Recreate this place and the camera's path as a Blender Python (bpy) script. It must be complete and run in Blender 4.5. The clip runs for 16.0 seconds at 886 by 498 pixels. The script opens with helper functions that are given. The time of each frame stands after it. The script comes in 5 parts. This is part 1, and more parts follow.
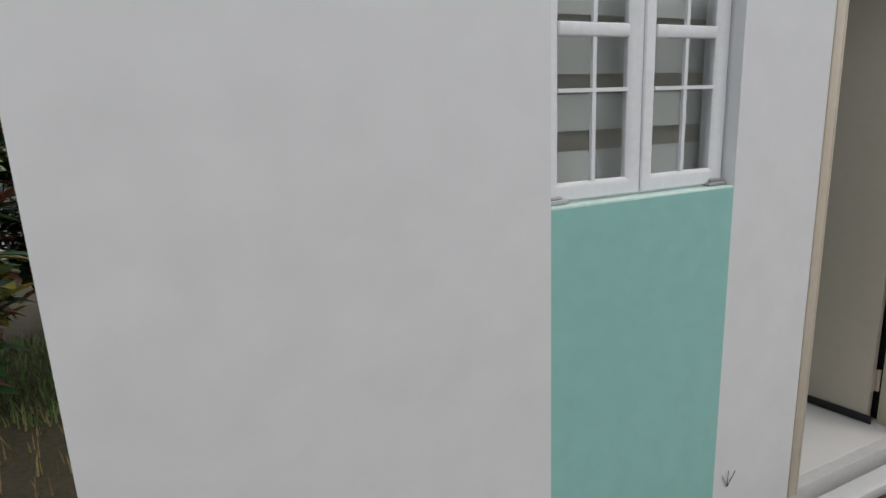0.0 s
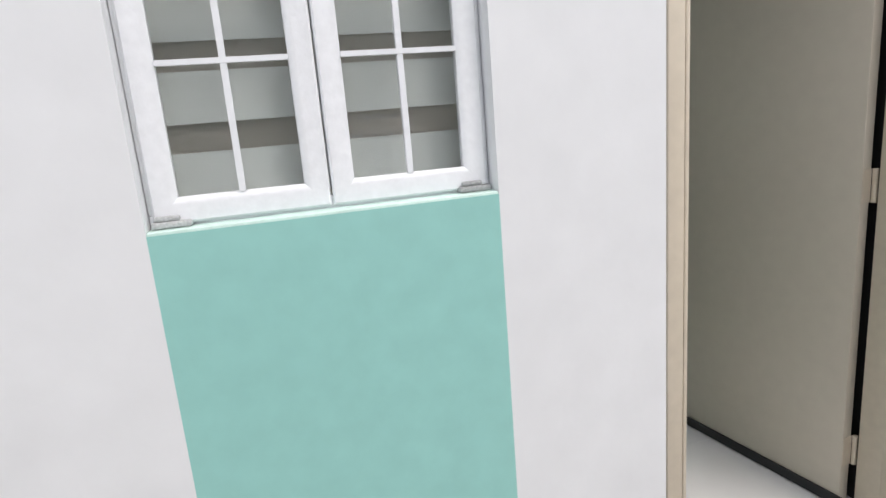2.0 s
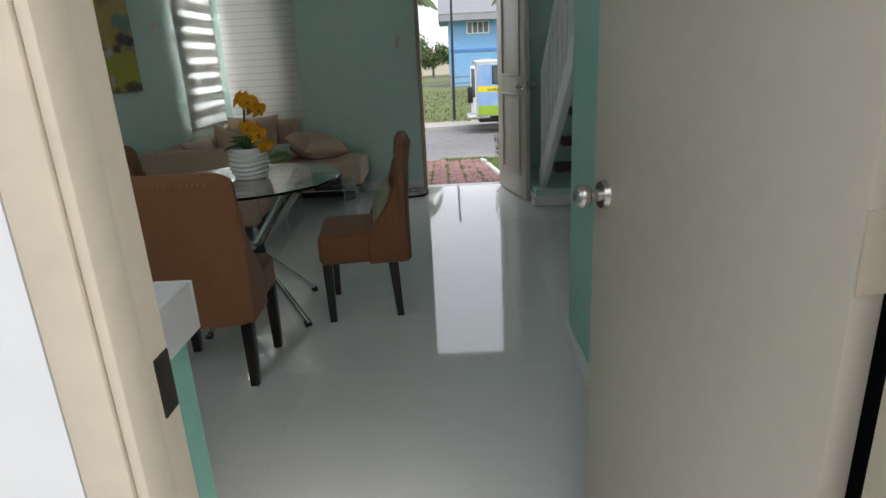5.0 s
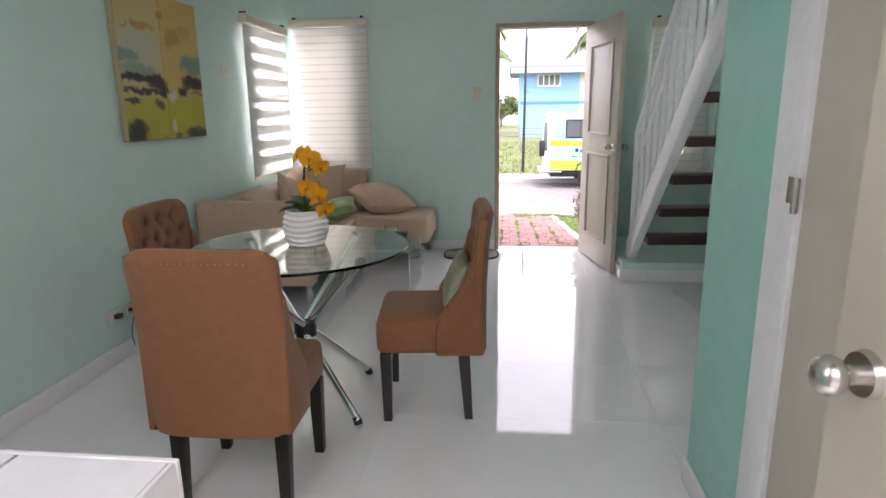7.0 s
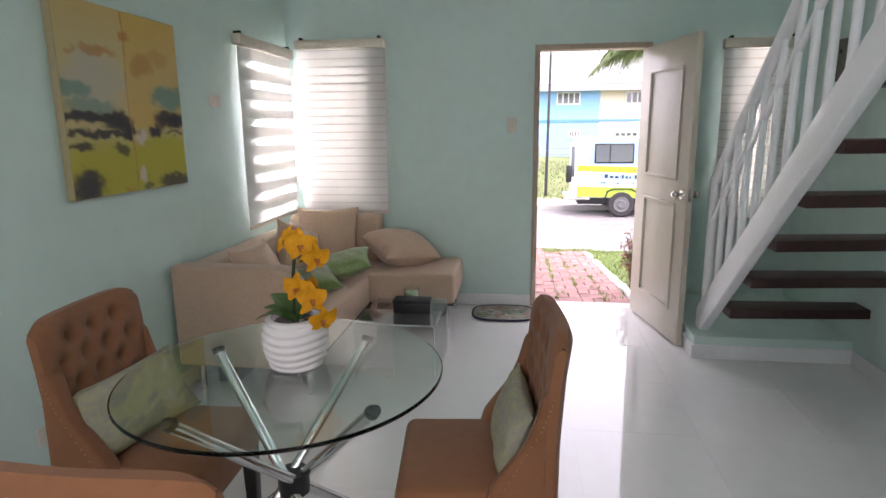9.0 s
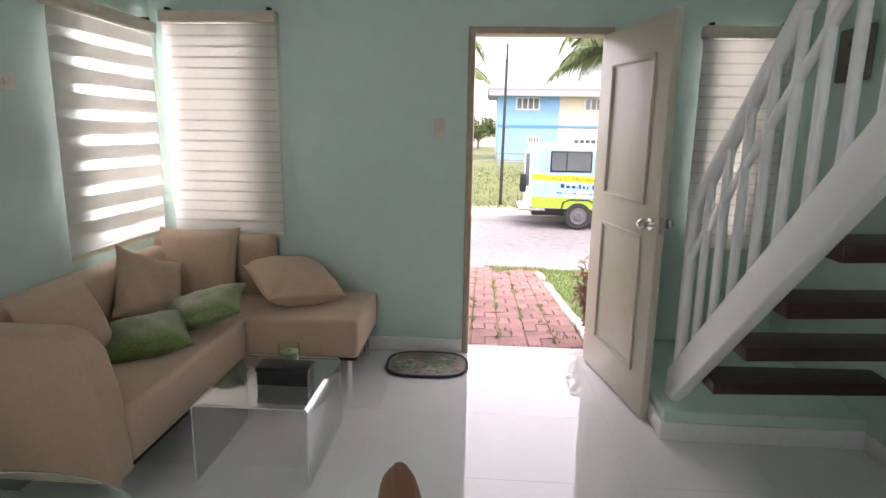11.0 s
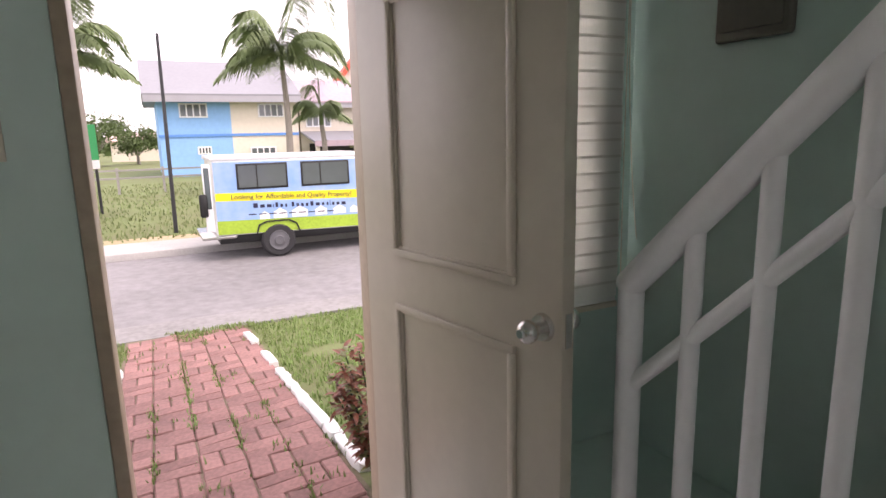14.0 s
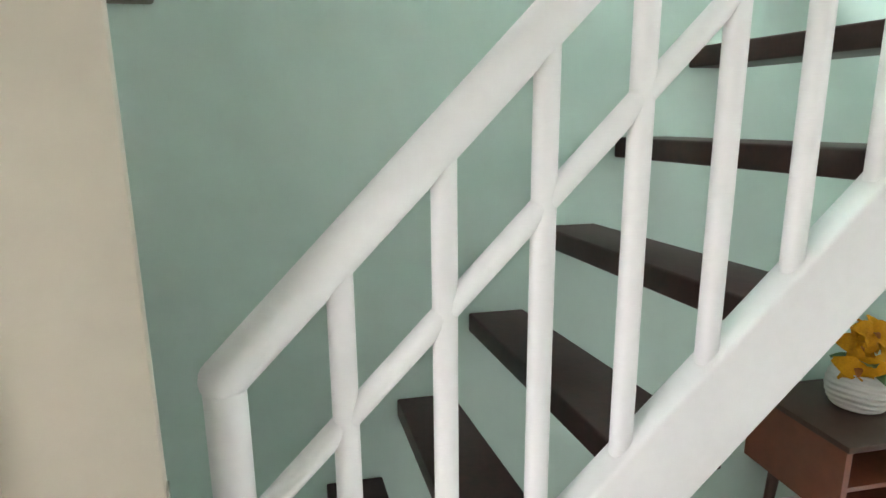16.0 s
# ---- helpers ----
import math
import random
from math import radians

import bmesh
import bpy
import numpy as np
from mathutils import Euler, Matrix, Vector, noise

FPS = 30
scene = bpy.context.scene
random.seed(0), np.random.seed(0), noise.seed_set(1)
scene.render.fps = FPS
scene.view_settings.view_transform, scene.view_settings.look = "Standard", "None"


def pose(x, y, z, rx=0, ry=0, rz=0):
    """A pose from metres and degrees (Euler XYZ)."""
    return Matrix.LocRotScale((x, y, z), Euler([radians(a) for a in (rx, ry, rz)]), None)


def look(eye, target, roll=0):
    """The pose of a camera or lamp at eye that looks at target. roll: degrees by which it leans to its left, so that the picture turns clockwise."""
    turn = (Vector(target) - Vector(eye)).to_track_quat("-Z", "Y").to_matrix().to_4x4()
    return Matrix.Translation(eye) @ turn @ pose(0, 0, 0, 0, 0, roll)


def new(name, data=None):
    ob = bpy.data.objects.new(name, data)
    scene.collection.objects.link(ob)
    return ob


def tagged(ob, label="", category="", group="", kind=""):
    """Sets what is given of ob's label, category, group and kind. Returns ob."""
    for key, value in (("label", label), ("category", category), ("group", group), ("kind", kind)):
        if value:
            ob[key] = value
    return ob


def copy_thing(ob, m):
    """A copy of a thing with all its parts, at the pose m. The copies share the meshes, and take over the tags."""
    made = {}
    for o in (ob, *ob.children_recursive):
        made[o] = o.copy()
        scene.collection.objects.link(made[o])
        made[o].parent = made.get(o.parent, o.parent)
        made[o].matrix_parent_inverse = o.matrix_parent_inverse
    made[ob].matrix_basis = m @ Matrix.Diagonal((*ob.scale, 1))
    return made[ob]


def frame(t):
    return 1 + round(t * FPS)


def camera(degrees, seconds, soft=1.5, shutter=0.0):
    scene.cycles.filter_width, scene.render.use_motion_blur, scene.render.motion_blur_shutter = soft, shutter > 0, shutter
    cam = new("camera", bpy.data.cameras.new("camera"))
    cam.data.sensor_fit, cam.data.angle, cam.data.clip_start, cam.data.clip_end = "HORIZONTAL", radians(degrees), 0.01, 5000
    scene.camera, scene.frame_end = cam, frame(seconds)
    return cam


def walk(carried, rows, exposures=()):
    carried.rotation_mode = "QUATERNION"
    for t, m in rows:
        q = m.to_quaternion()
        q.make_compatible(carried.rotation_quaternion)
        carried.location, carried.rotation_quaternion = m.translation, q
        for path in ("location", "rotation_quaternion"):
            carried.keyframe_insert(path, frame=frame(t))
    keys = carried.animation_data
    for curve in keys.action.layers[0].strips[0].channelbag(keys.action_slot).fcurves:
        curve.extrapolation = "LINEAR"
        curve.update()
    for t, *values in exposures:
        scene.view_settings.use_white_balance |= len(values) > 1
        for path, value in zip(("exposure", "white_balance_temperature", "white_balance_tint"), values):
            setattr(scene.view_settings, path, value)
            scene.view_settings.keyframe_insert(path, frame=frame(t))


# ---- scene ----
cam = camera(74.0, 16.0)
PATH = [
    (0, (2.107, 2.065, 1.441), (2.939, 3.828, 0.995), -2.4),
    (0.5, (2.371, 2.092, 1.399), (3.301, 3.807, 0.961), -3.0),
    (1, (2.642, 2.112, 1.396), (3.511, 3.864, 0.977), -3.9),
    (1.5, (2.933, 2.052, 1.387), (3.558, 3.904, 0.962), -4.5),
    (2, (3.19, 2.151, 1.354), (3.726, 4.029, 0.921), -4.8),
    (2.5, (3.445, 2.298, 1.358), (3.974, 4.17, 0.895), -4.3),
    (3, (3.758, 2.332, 1.328), (4.138, 4.247, 0.896), -3.9),
    (3.2, (3.872, 2.343, 1.332), (4.196, 4.268, 0.894), -3.7),
    (5.3, (4.394, 2.893, 1.285), (4.306, 4.793, 0.667), -2.7),
    (5.5, (4.397, 2.938, 1.298), (4.27, 4.847, 0.715), -2.3),
    (6, (4.333, 3.117, 1.323), (4.209, 5.048, 0.818), -1.2),
    (6.5, (4.271, 3.22, 1.335), (4.152, 5.159, 0.861), -0.5),
    (7, (4.26, 3.349, 1.326), (4.047, 5.285, 0.87), -0.8),
    (7.5, (4.262, 3.648, 1.345), (3.957, 5.573, 0.897), -1.0),
    (8, (4.295, 3.857, 1.441), (3.92, 5.771, 1.0), -1.1),
    (8.5, (4.137, 4.022, 1.475), (3.808, 5.951, 1.061), -0.8),
    (9, (4.059, 4.192, 1.475), (3.797, 6.133, 1.07), -0.6),
    (9.5, (4.103, 4.447, 1.467), (3.877, 6.392, 1.057), -0.1),
    (10, (4.211, 4.693, 1.483), (4.019, 6.642, 1.076), 0.2),
    (10.2, (4.214, 4.787, 1.47), (4.068, 6.741, 1.071), 0.4),
    (12.3, (4.342, 6.078, 1.477), (4.228, 8.036, 1.082), 1.5),
    (12.5, (4.31, 6.207, 1.491), (4.227, 8.166, 1.095), 1.4),
    (13, (4.288, 6.524, 1.456), (4.284, 8.487, 1.076), 1.3),
    (13.5, (4.352, 6.847, 1.479), (4.634, 8.79, 1.11), 0.3),
    (14, (4.33, 7.135, 1.464), (5.198, 8.895, 1.087), -1.4),
    (14.2, (4.312, 7.225, 1.478), (5.376, 8.873, 1.099), -1.7),
    (14.5, (4.308, 7.375, 1.475), (5.641, 8.812, 1.083), -2.5),
    (14.8, (4.355, 7.53, 1.485), (5.923, 8.69, 1.068), -2.6),
    (15, (4.426, 7.629, 1.48), (6.123, 8.614, 1.093), -2.9),
    (15.3, (4.471, 7.745, 1.476), (6.335, 8.336, 1.054), -2.4),
    (15.5, (4.473, 7.81, 1.478), (6.4, 8.119, 1.039), -2.1),
    (16, (4.489, 7.943, 1.474), (6.402, 7.559, 1.036), -0.6),
]
walk(cam, [(t, look(eye, target, roll)) for t, eye, target, roll in PATH],
     [(0.0, -0.3, 6550, 12), (0.5, 0.3, 6550, 12), (1.0, 0.38, 6550, 13), (2.0, 0.53, 6550, 14), (3.2, 0.6, 6550, 14), (5.3, 0.75, 6500, 11), (5.8, 1.38, 6600, 14), (6.5, 1.9, 6700, 24), (9.0, 2.2, 6700, 30),
      (10.2, 2.1, 6800, 27), (12.3, 1.55, 7200, 30), (13.0, 1.47, 7200, 29), (14.0, 1.25, 7100, 30), (14.6, 1.8, 6900, 27), (15.0, 2.62, 6800, 23), (15.4, 3.3, 6950, 22), (16.0, 3.26, 7000, 23)])

# ---- world, sun and window light ----
world = bpy.data.worlds.new("overcast_sky")
scene.world = world
world.use_nodes = True
wn = world.node_tree.nodes
sky = wn.new("ShaderNodeTexSky")
sky.sky_type, sky.sun_disc = "NISHITA", False
sky.sun_elevation, sky.sun_rotation = radians(58), radians(150)
sky.air_density, sky.dust_density, sky.ozone_density = 1.0, 6.0, 1.0
veil = wn.new("ShaderNodeMixRGB")
veil.inputs[0].default_value = 0.8
veil.inputs[2].default_value = (9.0, 9.3, 9.8, 1)
world.node_tree.links.new(sky.outputs[0], veil.inputs[1])
world.node_tree.links.new(veil.outputs[0], wn["Background"].inputs[0])
wn["Background"].inputs[1].default_value = 0.12

sun = new("sun", bpy.data.lights.new("sun", "SUN"))
sun.data.energy, sun.data.angle, sun.data.color = 0.8, radians(20), (1.0, 0.96, 0.9)
sun.matrix_world = look((0, 0, 30), (-10, 16, 0))


def window_lamp(name, at, target, width, height, watts):
    ob = new(name, bpy.data.lights.new(name, "AREA"))
    ob.data.shape, ob.data.size, ob.data.size_y, ob.data.energy = "RECTANGLE", width, height, watts
    ob.data.color = (0.93, 0.97, 1.0)
    ob.matrix_world = look(at, target)
    return ob


# ---- mesh helpers ----
def box(bm, x0, x1, y0, y1, z0, z1, bevel=0.0, seg=2):
    m = Matrix.Translation(((x0 + x1) / 2, (y0 + y1) / 2, (z0 + z1) / 2)) @ Matrix.Diagonal((abs(x1 - x0), abs(y1 - y0), abs(z1 - z0), 1))
    made = bmesh.ops.create_cube(bm, size=1, matrix=m)["verts"]
    if bevel:
        edges = list({e for v in made for e in v.link_edges})
        bmesh.ops.bevel(bm, geom=edges, offset=bevel, segments=seg, affect="EDGES", profile=0.5)
    return bm


def rod(bm, a, b, r0, r1=None, seg=14):
    a, b = Vector(a), Vector(b)
    m = Matrix.Translation((a + b) / 2) @ (b - a).to_track_quat("Z", "Y").to_matrix().to_4x4()
    bmesh.ops.create_cone(bm, cap_ends=True, segments=seg, radius1=r0, radius2=r0 if r1 is None else r1, depth=(b - a).length, matrix=m)
    return bm


def ball(bm, at, r, scale=(1, 1, 1), seg=12):
    bmesh.ops.create_uvsphere(bm, u_segments=seg, v_segments=max(6, seg // 2 + 2), radius=r, matrix=Matrix.Translation(at) @ Matrix.Diagonal((*scale, 1)))
    return bm


def lathe(bm, profile, seg=32):
    rings = []
    for r, z in profile:
        rings.append([bm.verts.new((r * math.cos(2 * math.pi * k / seg), r * math.sin(2 * math.pi * k / seg), z)) for k in range(seg)])
    for lo, hi in zip(rings, rings[1:]):
        for k in range(seg):
            bm.faces.new((lo[k], lo[(k + 1) % seg], hi[(k + 1) % seg], hi[k]))
    bm.faces.new(list(reversed(rings[0])))
    return bm


def prism(bm, outline, axis, lo, hi, bevel=0.0):
    """A solid with the outline (pairs) extruded along the axis x, y or z."""
    def at(p, d):
        return {"x": (d, p[0], p[1]), "y": (p[0], d, p[1]), "z": (p[0], p[1], d)}[axis]
    a = [bm.verts.new(at(p, lo)) for p in outline]
    b = [bm.verts.new(at(p, hi)) for p in outline]
    faces = [bm.faces.new(a), bm.faces.new(list(reversed(b)))]
    for k in range(len(a)):
        faces.append(bm.faces.new((a[k], b[k], b[(k + 1) % len(a)], a[(k + 1) % len(a)])))
    bmesh.ops.recalc_face_normals(bm, faces=faces)
    if bevel:
        edges = list({e for v in a + b for e in v.link_edges})
        bmesh.ops.bevel(bm, geom=edges, offset=bevel, segments=3, affect="EDGES", profile=0.5)
    return bm


def made(name, bm, material, smooth=True):
    bmesh.ops.recalc_face_normals(bm, faces=bm.faces[:])
    me = bpy.data.meshes.new(name)
    bm.to_mesh(me)
    bm.free()
    me.materials.append(material)
    if smooth:
        me.shade_smooth()
        me.set_sharp_from_angle(angle=radians(40))
    return new(name, me)


def part(name, bm, material, parent, label="", at=None):
    ob = made(name, bm, material)
    ob.parent = parent
    if at is not None:
        ob.matrix_basis = at
    return tagged(ob, label)


def setting(name, bm, material, label=""):
    return tagged(made(name, bm, material), label, kind="structure")


def thing(name, label, category, m=None, group=""):
    ob = new(name)
    ob.empty_display_size = 0.1
    if m is not None:
        ob.matrix_basis = m
    return tagged(ob, label, category, group)


B = bmesh.new


# ---- materials ----
def surf(name, color, rough=0.6, metal=0.0, vary=0.08, scale=6.0, bump=0.0, bump_scale=60.0, clear=0.0, sheen=0.0, second=None, spec=0.5):
    m = bpy.data.materials.new(name)
    m.use_nodes = True
    nt = m.node_tree
    p = nt.nodes["Principled BSDF"]
    p.inputs["Roughness"].default_value, p.inputs["Metallic"].default_value = rough, metal
    p.inputs["Coat Weight"].default_value, p.inputs["Sheen Weight"].default_value = clear, sheen
    p.inputs["Specular IOR Level"].default_value = spec
    co = nt.nodes.new("ShaderNodeTexCoord")
    big, fine = nt.nodes.new("ShaderNodeTexNoise"), nt.nodes.new("ShaderNodeTexNoise")
    big.inputs["Scale"].default_value, fine.inputs["Scale"].default_value = scale / 5, scale * 5
    big.inputs["Detail"].default_value = fine.inputs["Detail"].default_value = 5
    nt.links.new(co.outputs["Object"], big.inputs["Vector"])
    nt.links.new(co.outputs["Object"], fine.inputs["Vector"])
    add = nt.nodes.new("ShaderNodeMath")
    add.operation = "ADD"
    nt.links.new(big.outputs["Fac"], add.inputs[0])
    nt.links.new(fine.outputs["Fac"], add.inputs[1])
    ramp = nt.nodes.new("ShaderNodeValToRGB")
    ramp.color_ramp.elements[0].position, ramp.color_ramp.elements[1].position = 0.3, 0.7
    half = nt.nodes.new("ShaderNodeMath")
    half.operation = "MULTIPLY"
    half.inputs[1].default_value = 0.5
    nt.links.new(add.outputs[0], half.inputs[0])
    nt.links.new(half.outputs[0], ramp.inputs[0])
    other = second or [c * (1 - vary) for c in color]
    ramp.color_ramp.elements[0].color = (*[c * (1 - vary) for c in other], 1)
    ramp.color_ramp.elements[1].color = (*[min(1, c * (1 + vary * 0.5)) for c in color], 1)
    nt.links.new(ramp.outputs[0], p.inputs["Base Color"])
    if bump:
        n2, b = nt.nodes.new("ShaderNodeTexNoise"), nt.nodes.new("ShaderNodeBump")
        n2.inputs["Scale"].default_value, n2.inputs["Detail"].default_value = bump_scale, 4
        b.inputs["Strength"].default_value, b.inputs["Distance"].default_value = bump, 0.01
        nt.links.new(co.outputs["Object"], n2.inputs["Vector"])
        nt.links.new(n2.outputs["Fac"], b.inputs["Height"])
        nt.links.new(b.outputs[0], p.inputs["Normal"])
    return m


def cloth(name, color, through_light):
    """A blind's fabric, through which part of the light comes."""
    m = surf(name, color, 0.9, vary=0.03, scale=20)
    nt = m.node_tree
    tr, mix = nt.nodes.new("ShaderNodeBsdfTranslucent"), nt.nodes.new("ShaderNodeMixShader")
    tr.inputs[0].default_value = (*color, 1)
    mix.inputs[0].default_value = through_light
    nt.links.new(nt.nodes["Principled BSDF"].outputs[0], mix.inputs[1])
    nt.links.new(tr.outputs[0], mix.inputs[2])
    nt.links.new(mix.outputs[0], nt.nodes["Material Output"].inputs[0])
    return m


def sheer(name, color, open_part):
    m = cloth(name, color, 0.6)
    nt = m.node_tree
    tp, mix = nt.nodes.new("ShaderNodeBsdfTransparent"), nt.nodes.new("ShaderNodeMixShader")
    mix.inputs[0].default_value = open_part
    was = nt.nodes["Material Output"].inputs[0].links[0].from_socket
    nt.links.new(was, mix.inputs[1])
    nt.links.new(tp.outputs[0], mix.inputs[2])
    nt.links.new(mix.outputs[0], nt.nodes["Material Output"].inputs[0])
    return m


def glassy(name, tint, rough=0.0, ior=1.45):
    m = bpy.data.materials.new(name)
    m.use_nodes = True
    p = m.node_tree.nodes["Principled BSDF"]
    p.inputs["Base Color"].default_value = (*tint, 1)
    p.inputs["Transmission Weight"].default_value, p.inputs["Roughness"].default_value, p.inputs["IOR"].default_value = 1.0, rough, ior
    return m


MINT = surf("mint_paint", (0.55, 0.71, 0.65), 0.45, vary=0.04, scale=2, bump=0.03, bump_scale=25)
TEAL = surf("teal_paint", (0.30, 0.60, 0.55), 0.55, vary=0.06, scale=3, bump=0.05, bump_scale=30)
TEAL_IN = surf("teal_inside_paint", (0.27, 0.58, 0.49), 0.4, vary=0.06, scale=3, bump=0.04, bump_scale=30)
WHITE_OUT = surf("white_render", (0.755, 0.77, 0.78), 0.75, vary=0.05, scale=1.3, bump=0.35, bump_scale=4.5)
CEIL = surf("ceiling_white", (0.80, 0.80, 0.78), 0.8, vary=0.03)
TRIM = surf("white_gloss_trim", (0.78, 0.79, 0.79), 0.35, vary=0.05, scale=8, bump=0.04)
WINWHITE = surf("white_window_enamel", (0.80, 0.82, 0.84), 0.4, vary=0.05, scale=12, bump=0.12, bump_scale=40)
CREAM = surf("cream_door_enamel", (0.56, 0.51, 0.42), 0.38, vary=0.04, scale=4, bump=0.04, bump_scale=40)
CREAM_EDGE = surf("cream_frame_enamel", (0.60, 0.53, 0.42), 0.4, vary=0.06, scale=6, bump=0.06, bump_scale=40)
TANFRAME = surf("tan_frame_enamel", (0.46, 0.37, 0.27), 0.42, vary=0.12, scale=6, bump=0.06, bump_scale=40)
FLOOR = surf("polished_tile", (0.79, 0.79, 0.775), 0.05, vary=0.03, scale=1.5, bump=0.003, bump_scale=3, spec=0.75, clear=0.35)
GROUT = surf("grey_grout", (0.64, 0.64, 0.63), 0.35)
COUNTER = surf("white_counter_tile", (0.66, 0.67, 0.67), 0.25, vary=0.04)
SUEDE = surf("brown_suede", (0.245, 0.106, 0.044), 0.9, vary=0.07, scale=6, bump=0.05, bump_scale=150, sheen=0.12, second=(0.225, 0.092, 0.036))
BRONZE = surf("bronze_nail", (0.40, 0.24, 0.12), 0.45, 1.0)
BEIGE = surf("beige_upholstery", (0.56, 0.40, 0.285), 0.9, vary=0.07, scale=10, bump=0.08, bump_scale=160, sheen=0.2)
ESPRESSO = surf("black_stained_wood", (0.018, 0.012, 0.010), 0.35, vary=0.3, scale=12)
TREADWOOD = surf("dark_red_stained_wood", (0.050, 0.015, 0.013), 0.46, vary=0.35, scale=7, bump=0.06, bump_scale=50, second=(0.024, 0.009, 0.008))
STAIRWHITE = surf("white_stair_enamel", (0.84, 0.85, 0.855), 0.35, vary=0.025, scale=8, bump=0.03)
CHROME = surf("chrome", (0.75, 0.76, 0.77), 0.1, 1.0, vary=0.04)
STEEL = surf("brushed_steel", (0.62, 0.60, 0.57), 0.26, 1.0, vary=0.06)
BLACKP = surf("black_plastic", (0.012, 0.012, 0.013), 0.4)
TABLEGLASS = glassy("greenish_glass", (0.88, 0.97, 0.93))


def thin_clear(name, tint):
    """Clear plastic sheet: lets the view straight through, with a gloss on both faces."""
    m = bpy.data.materials.new(name)
    m.use_nodes = True
    nt = m.node_tree
    nt.nodes.remove(nt.nodes["Principled BSDF"])
    tr, gl, mix, fr, pw = [nt.nodes.new("ShaderNode" + k) for k in ("BsdfTransparent", "BsdfGlossy", "MixShader", "LayerWeight", "MapRange")]
    tr.inputs[0].default_value = (*tint, 1)
    gl.inputs["Roughness"].default_value = 0.03
    fr.inputs["Blend"].default_value = 0.25
    pw.inputs[3].default_value, pw.inputs[4].default_value = 0.18, 0.65
    nt.links.new(fr.outputs["Facing"], pw.inputs[0])
    nt.links.new(pw.outputs[0], mix.inputs[0])
    nt.links.new(tr.outputs[0], mix.inputs[1])
    nt.links.new(gl.outputs[0], mix.inputs[2])
    nt.links.new(mix.outputs[0], nt.nodes["Material Output"].inputs[0])
    return m


PANE = glassy("window_glass", (0.96, 0.98, 0.98))
ACRYLIC = thin_clear("clear_acrylic", (0.95, 0.97, 0.97))
FROST = surf("polished_acrylic_edge", (0.72, 0.76, 0.78), 0.15, vary=0.05)
SWITCHP = surf("ivory_plastic", (0.66, 0.62, 0.53), 0.4)
BAND = cloth("blind_band_fabric", (0.86, 0.85, 0.82), 0.40)
SHEER = sheer("blind_sheer_fabric", (0.85, 0.84, 0.82), 0.03)
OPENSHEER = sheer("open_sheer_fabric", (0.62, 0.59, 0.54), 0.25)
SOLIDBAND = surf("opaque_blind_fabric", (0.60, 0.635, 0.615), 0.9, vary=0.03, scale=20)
HEM = cloth("blind_hem_fabric", (0.72, 0.70, 0.66), 0.28)
RAILC = surf("cream_headrail", (0.70, 0.64, 0.52), 0.4)

# ---- plan, in metres ----
XL, XR, YB, YF, ZC = 2.14, 6.12, 3.41, 8.99, 2.75
YO = 3.262            # outer face of the back wall
YFO = 9.14            # outer face of the front wall


def wall(name, x0, x1, y0, y1, z0, z1, material, label=""):
    return setting(name, box(B(), x0, x1, y0, y1, z0, z1), material, label)


# back wall: outer leaf white, with a teal field under the window; inner leaf mint
YM = 3.335
WX0, WX1, WZ0, WZ1 = 2.975, 3.635, 1.195, 2.33
DX0, DX1, DZ = 4.035, 4.885, 2.10
wall("wall_back_outer_west", 1.885, WX0, YO, YM, -0.3, 5.4, WHITE_OUT, "white rendered outer wall")
wall("wall_back_outer_teal", WX0, WX1, YO, YM, -0.3, WZ0, TEAL, "teal painted field under the window")
wall("wall_back_outer_head", WX0, WX1, YO, YM, WZ1, 5.4, WHITE_OUT)
wall("wall_back_outer_pier", WX1, DX0, YO, YM, -0.3, 5.4, WHITE_OUT)
wall("wall_back_outer_door_head", DX0, DX1, YO, YM, DZ, 5.4, WHITE_OUT)
wall("wall_back_outer_east", DX1, XR + 0.3, YO, YM, -0.3, 5.4, WHITE_OUT)
wall("wall_back_inner_west", XL, WX0, YM, YB, 0, ZC, MINT)
wall("wall_back_inner_below", WX0, WX1, YM, YB, 0, WZ0, MINT)
wall("wall_back_inner_head", WX0, WX1, YM, YB, WZ1, ZC, MINT)
wall("wall_back_inner_pier", WX1, DX0, YM, YB, 0, ZC, MINT)
wall("wall_back_inner_door_head", DX0, DX1, YM, YB, DZ, ZC, MINT)
wall("wall_back_inner_east", DX1, XR, YM, YB, 0, ZC, MINT)

# west wall with the corner window
LY0, LY1, LZ0, LZ1 = 8.20, 8.86, 0.88, 2.03
wall("wall_west_long", 1.99, XL, YB, LY0, -0.3, ZC, MINT, "pale mint painted wall")
wall("wall_west_return", 1.885, 1.99, YM, 8.0, -0.3, 5.4, WHITE_OUT)
wall("wall_west_below", 1.99, XL, LY0, LY1, -0.3, LZ0, MINT)
wall("wall_west_head", 1.99, XL, LY0, LY1, LZ1, ZC, MINT)
wall("wall_west_end", 1.99, XL, LY1, YFO, -0.3, ZC, MINT)

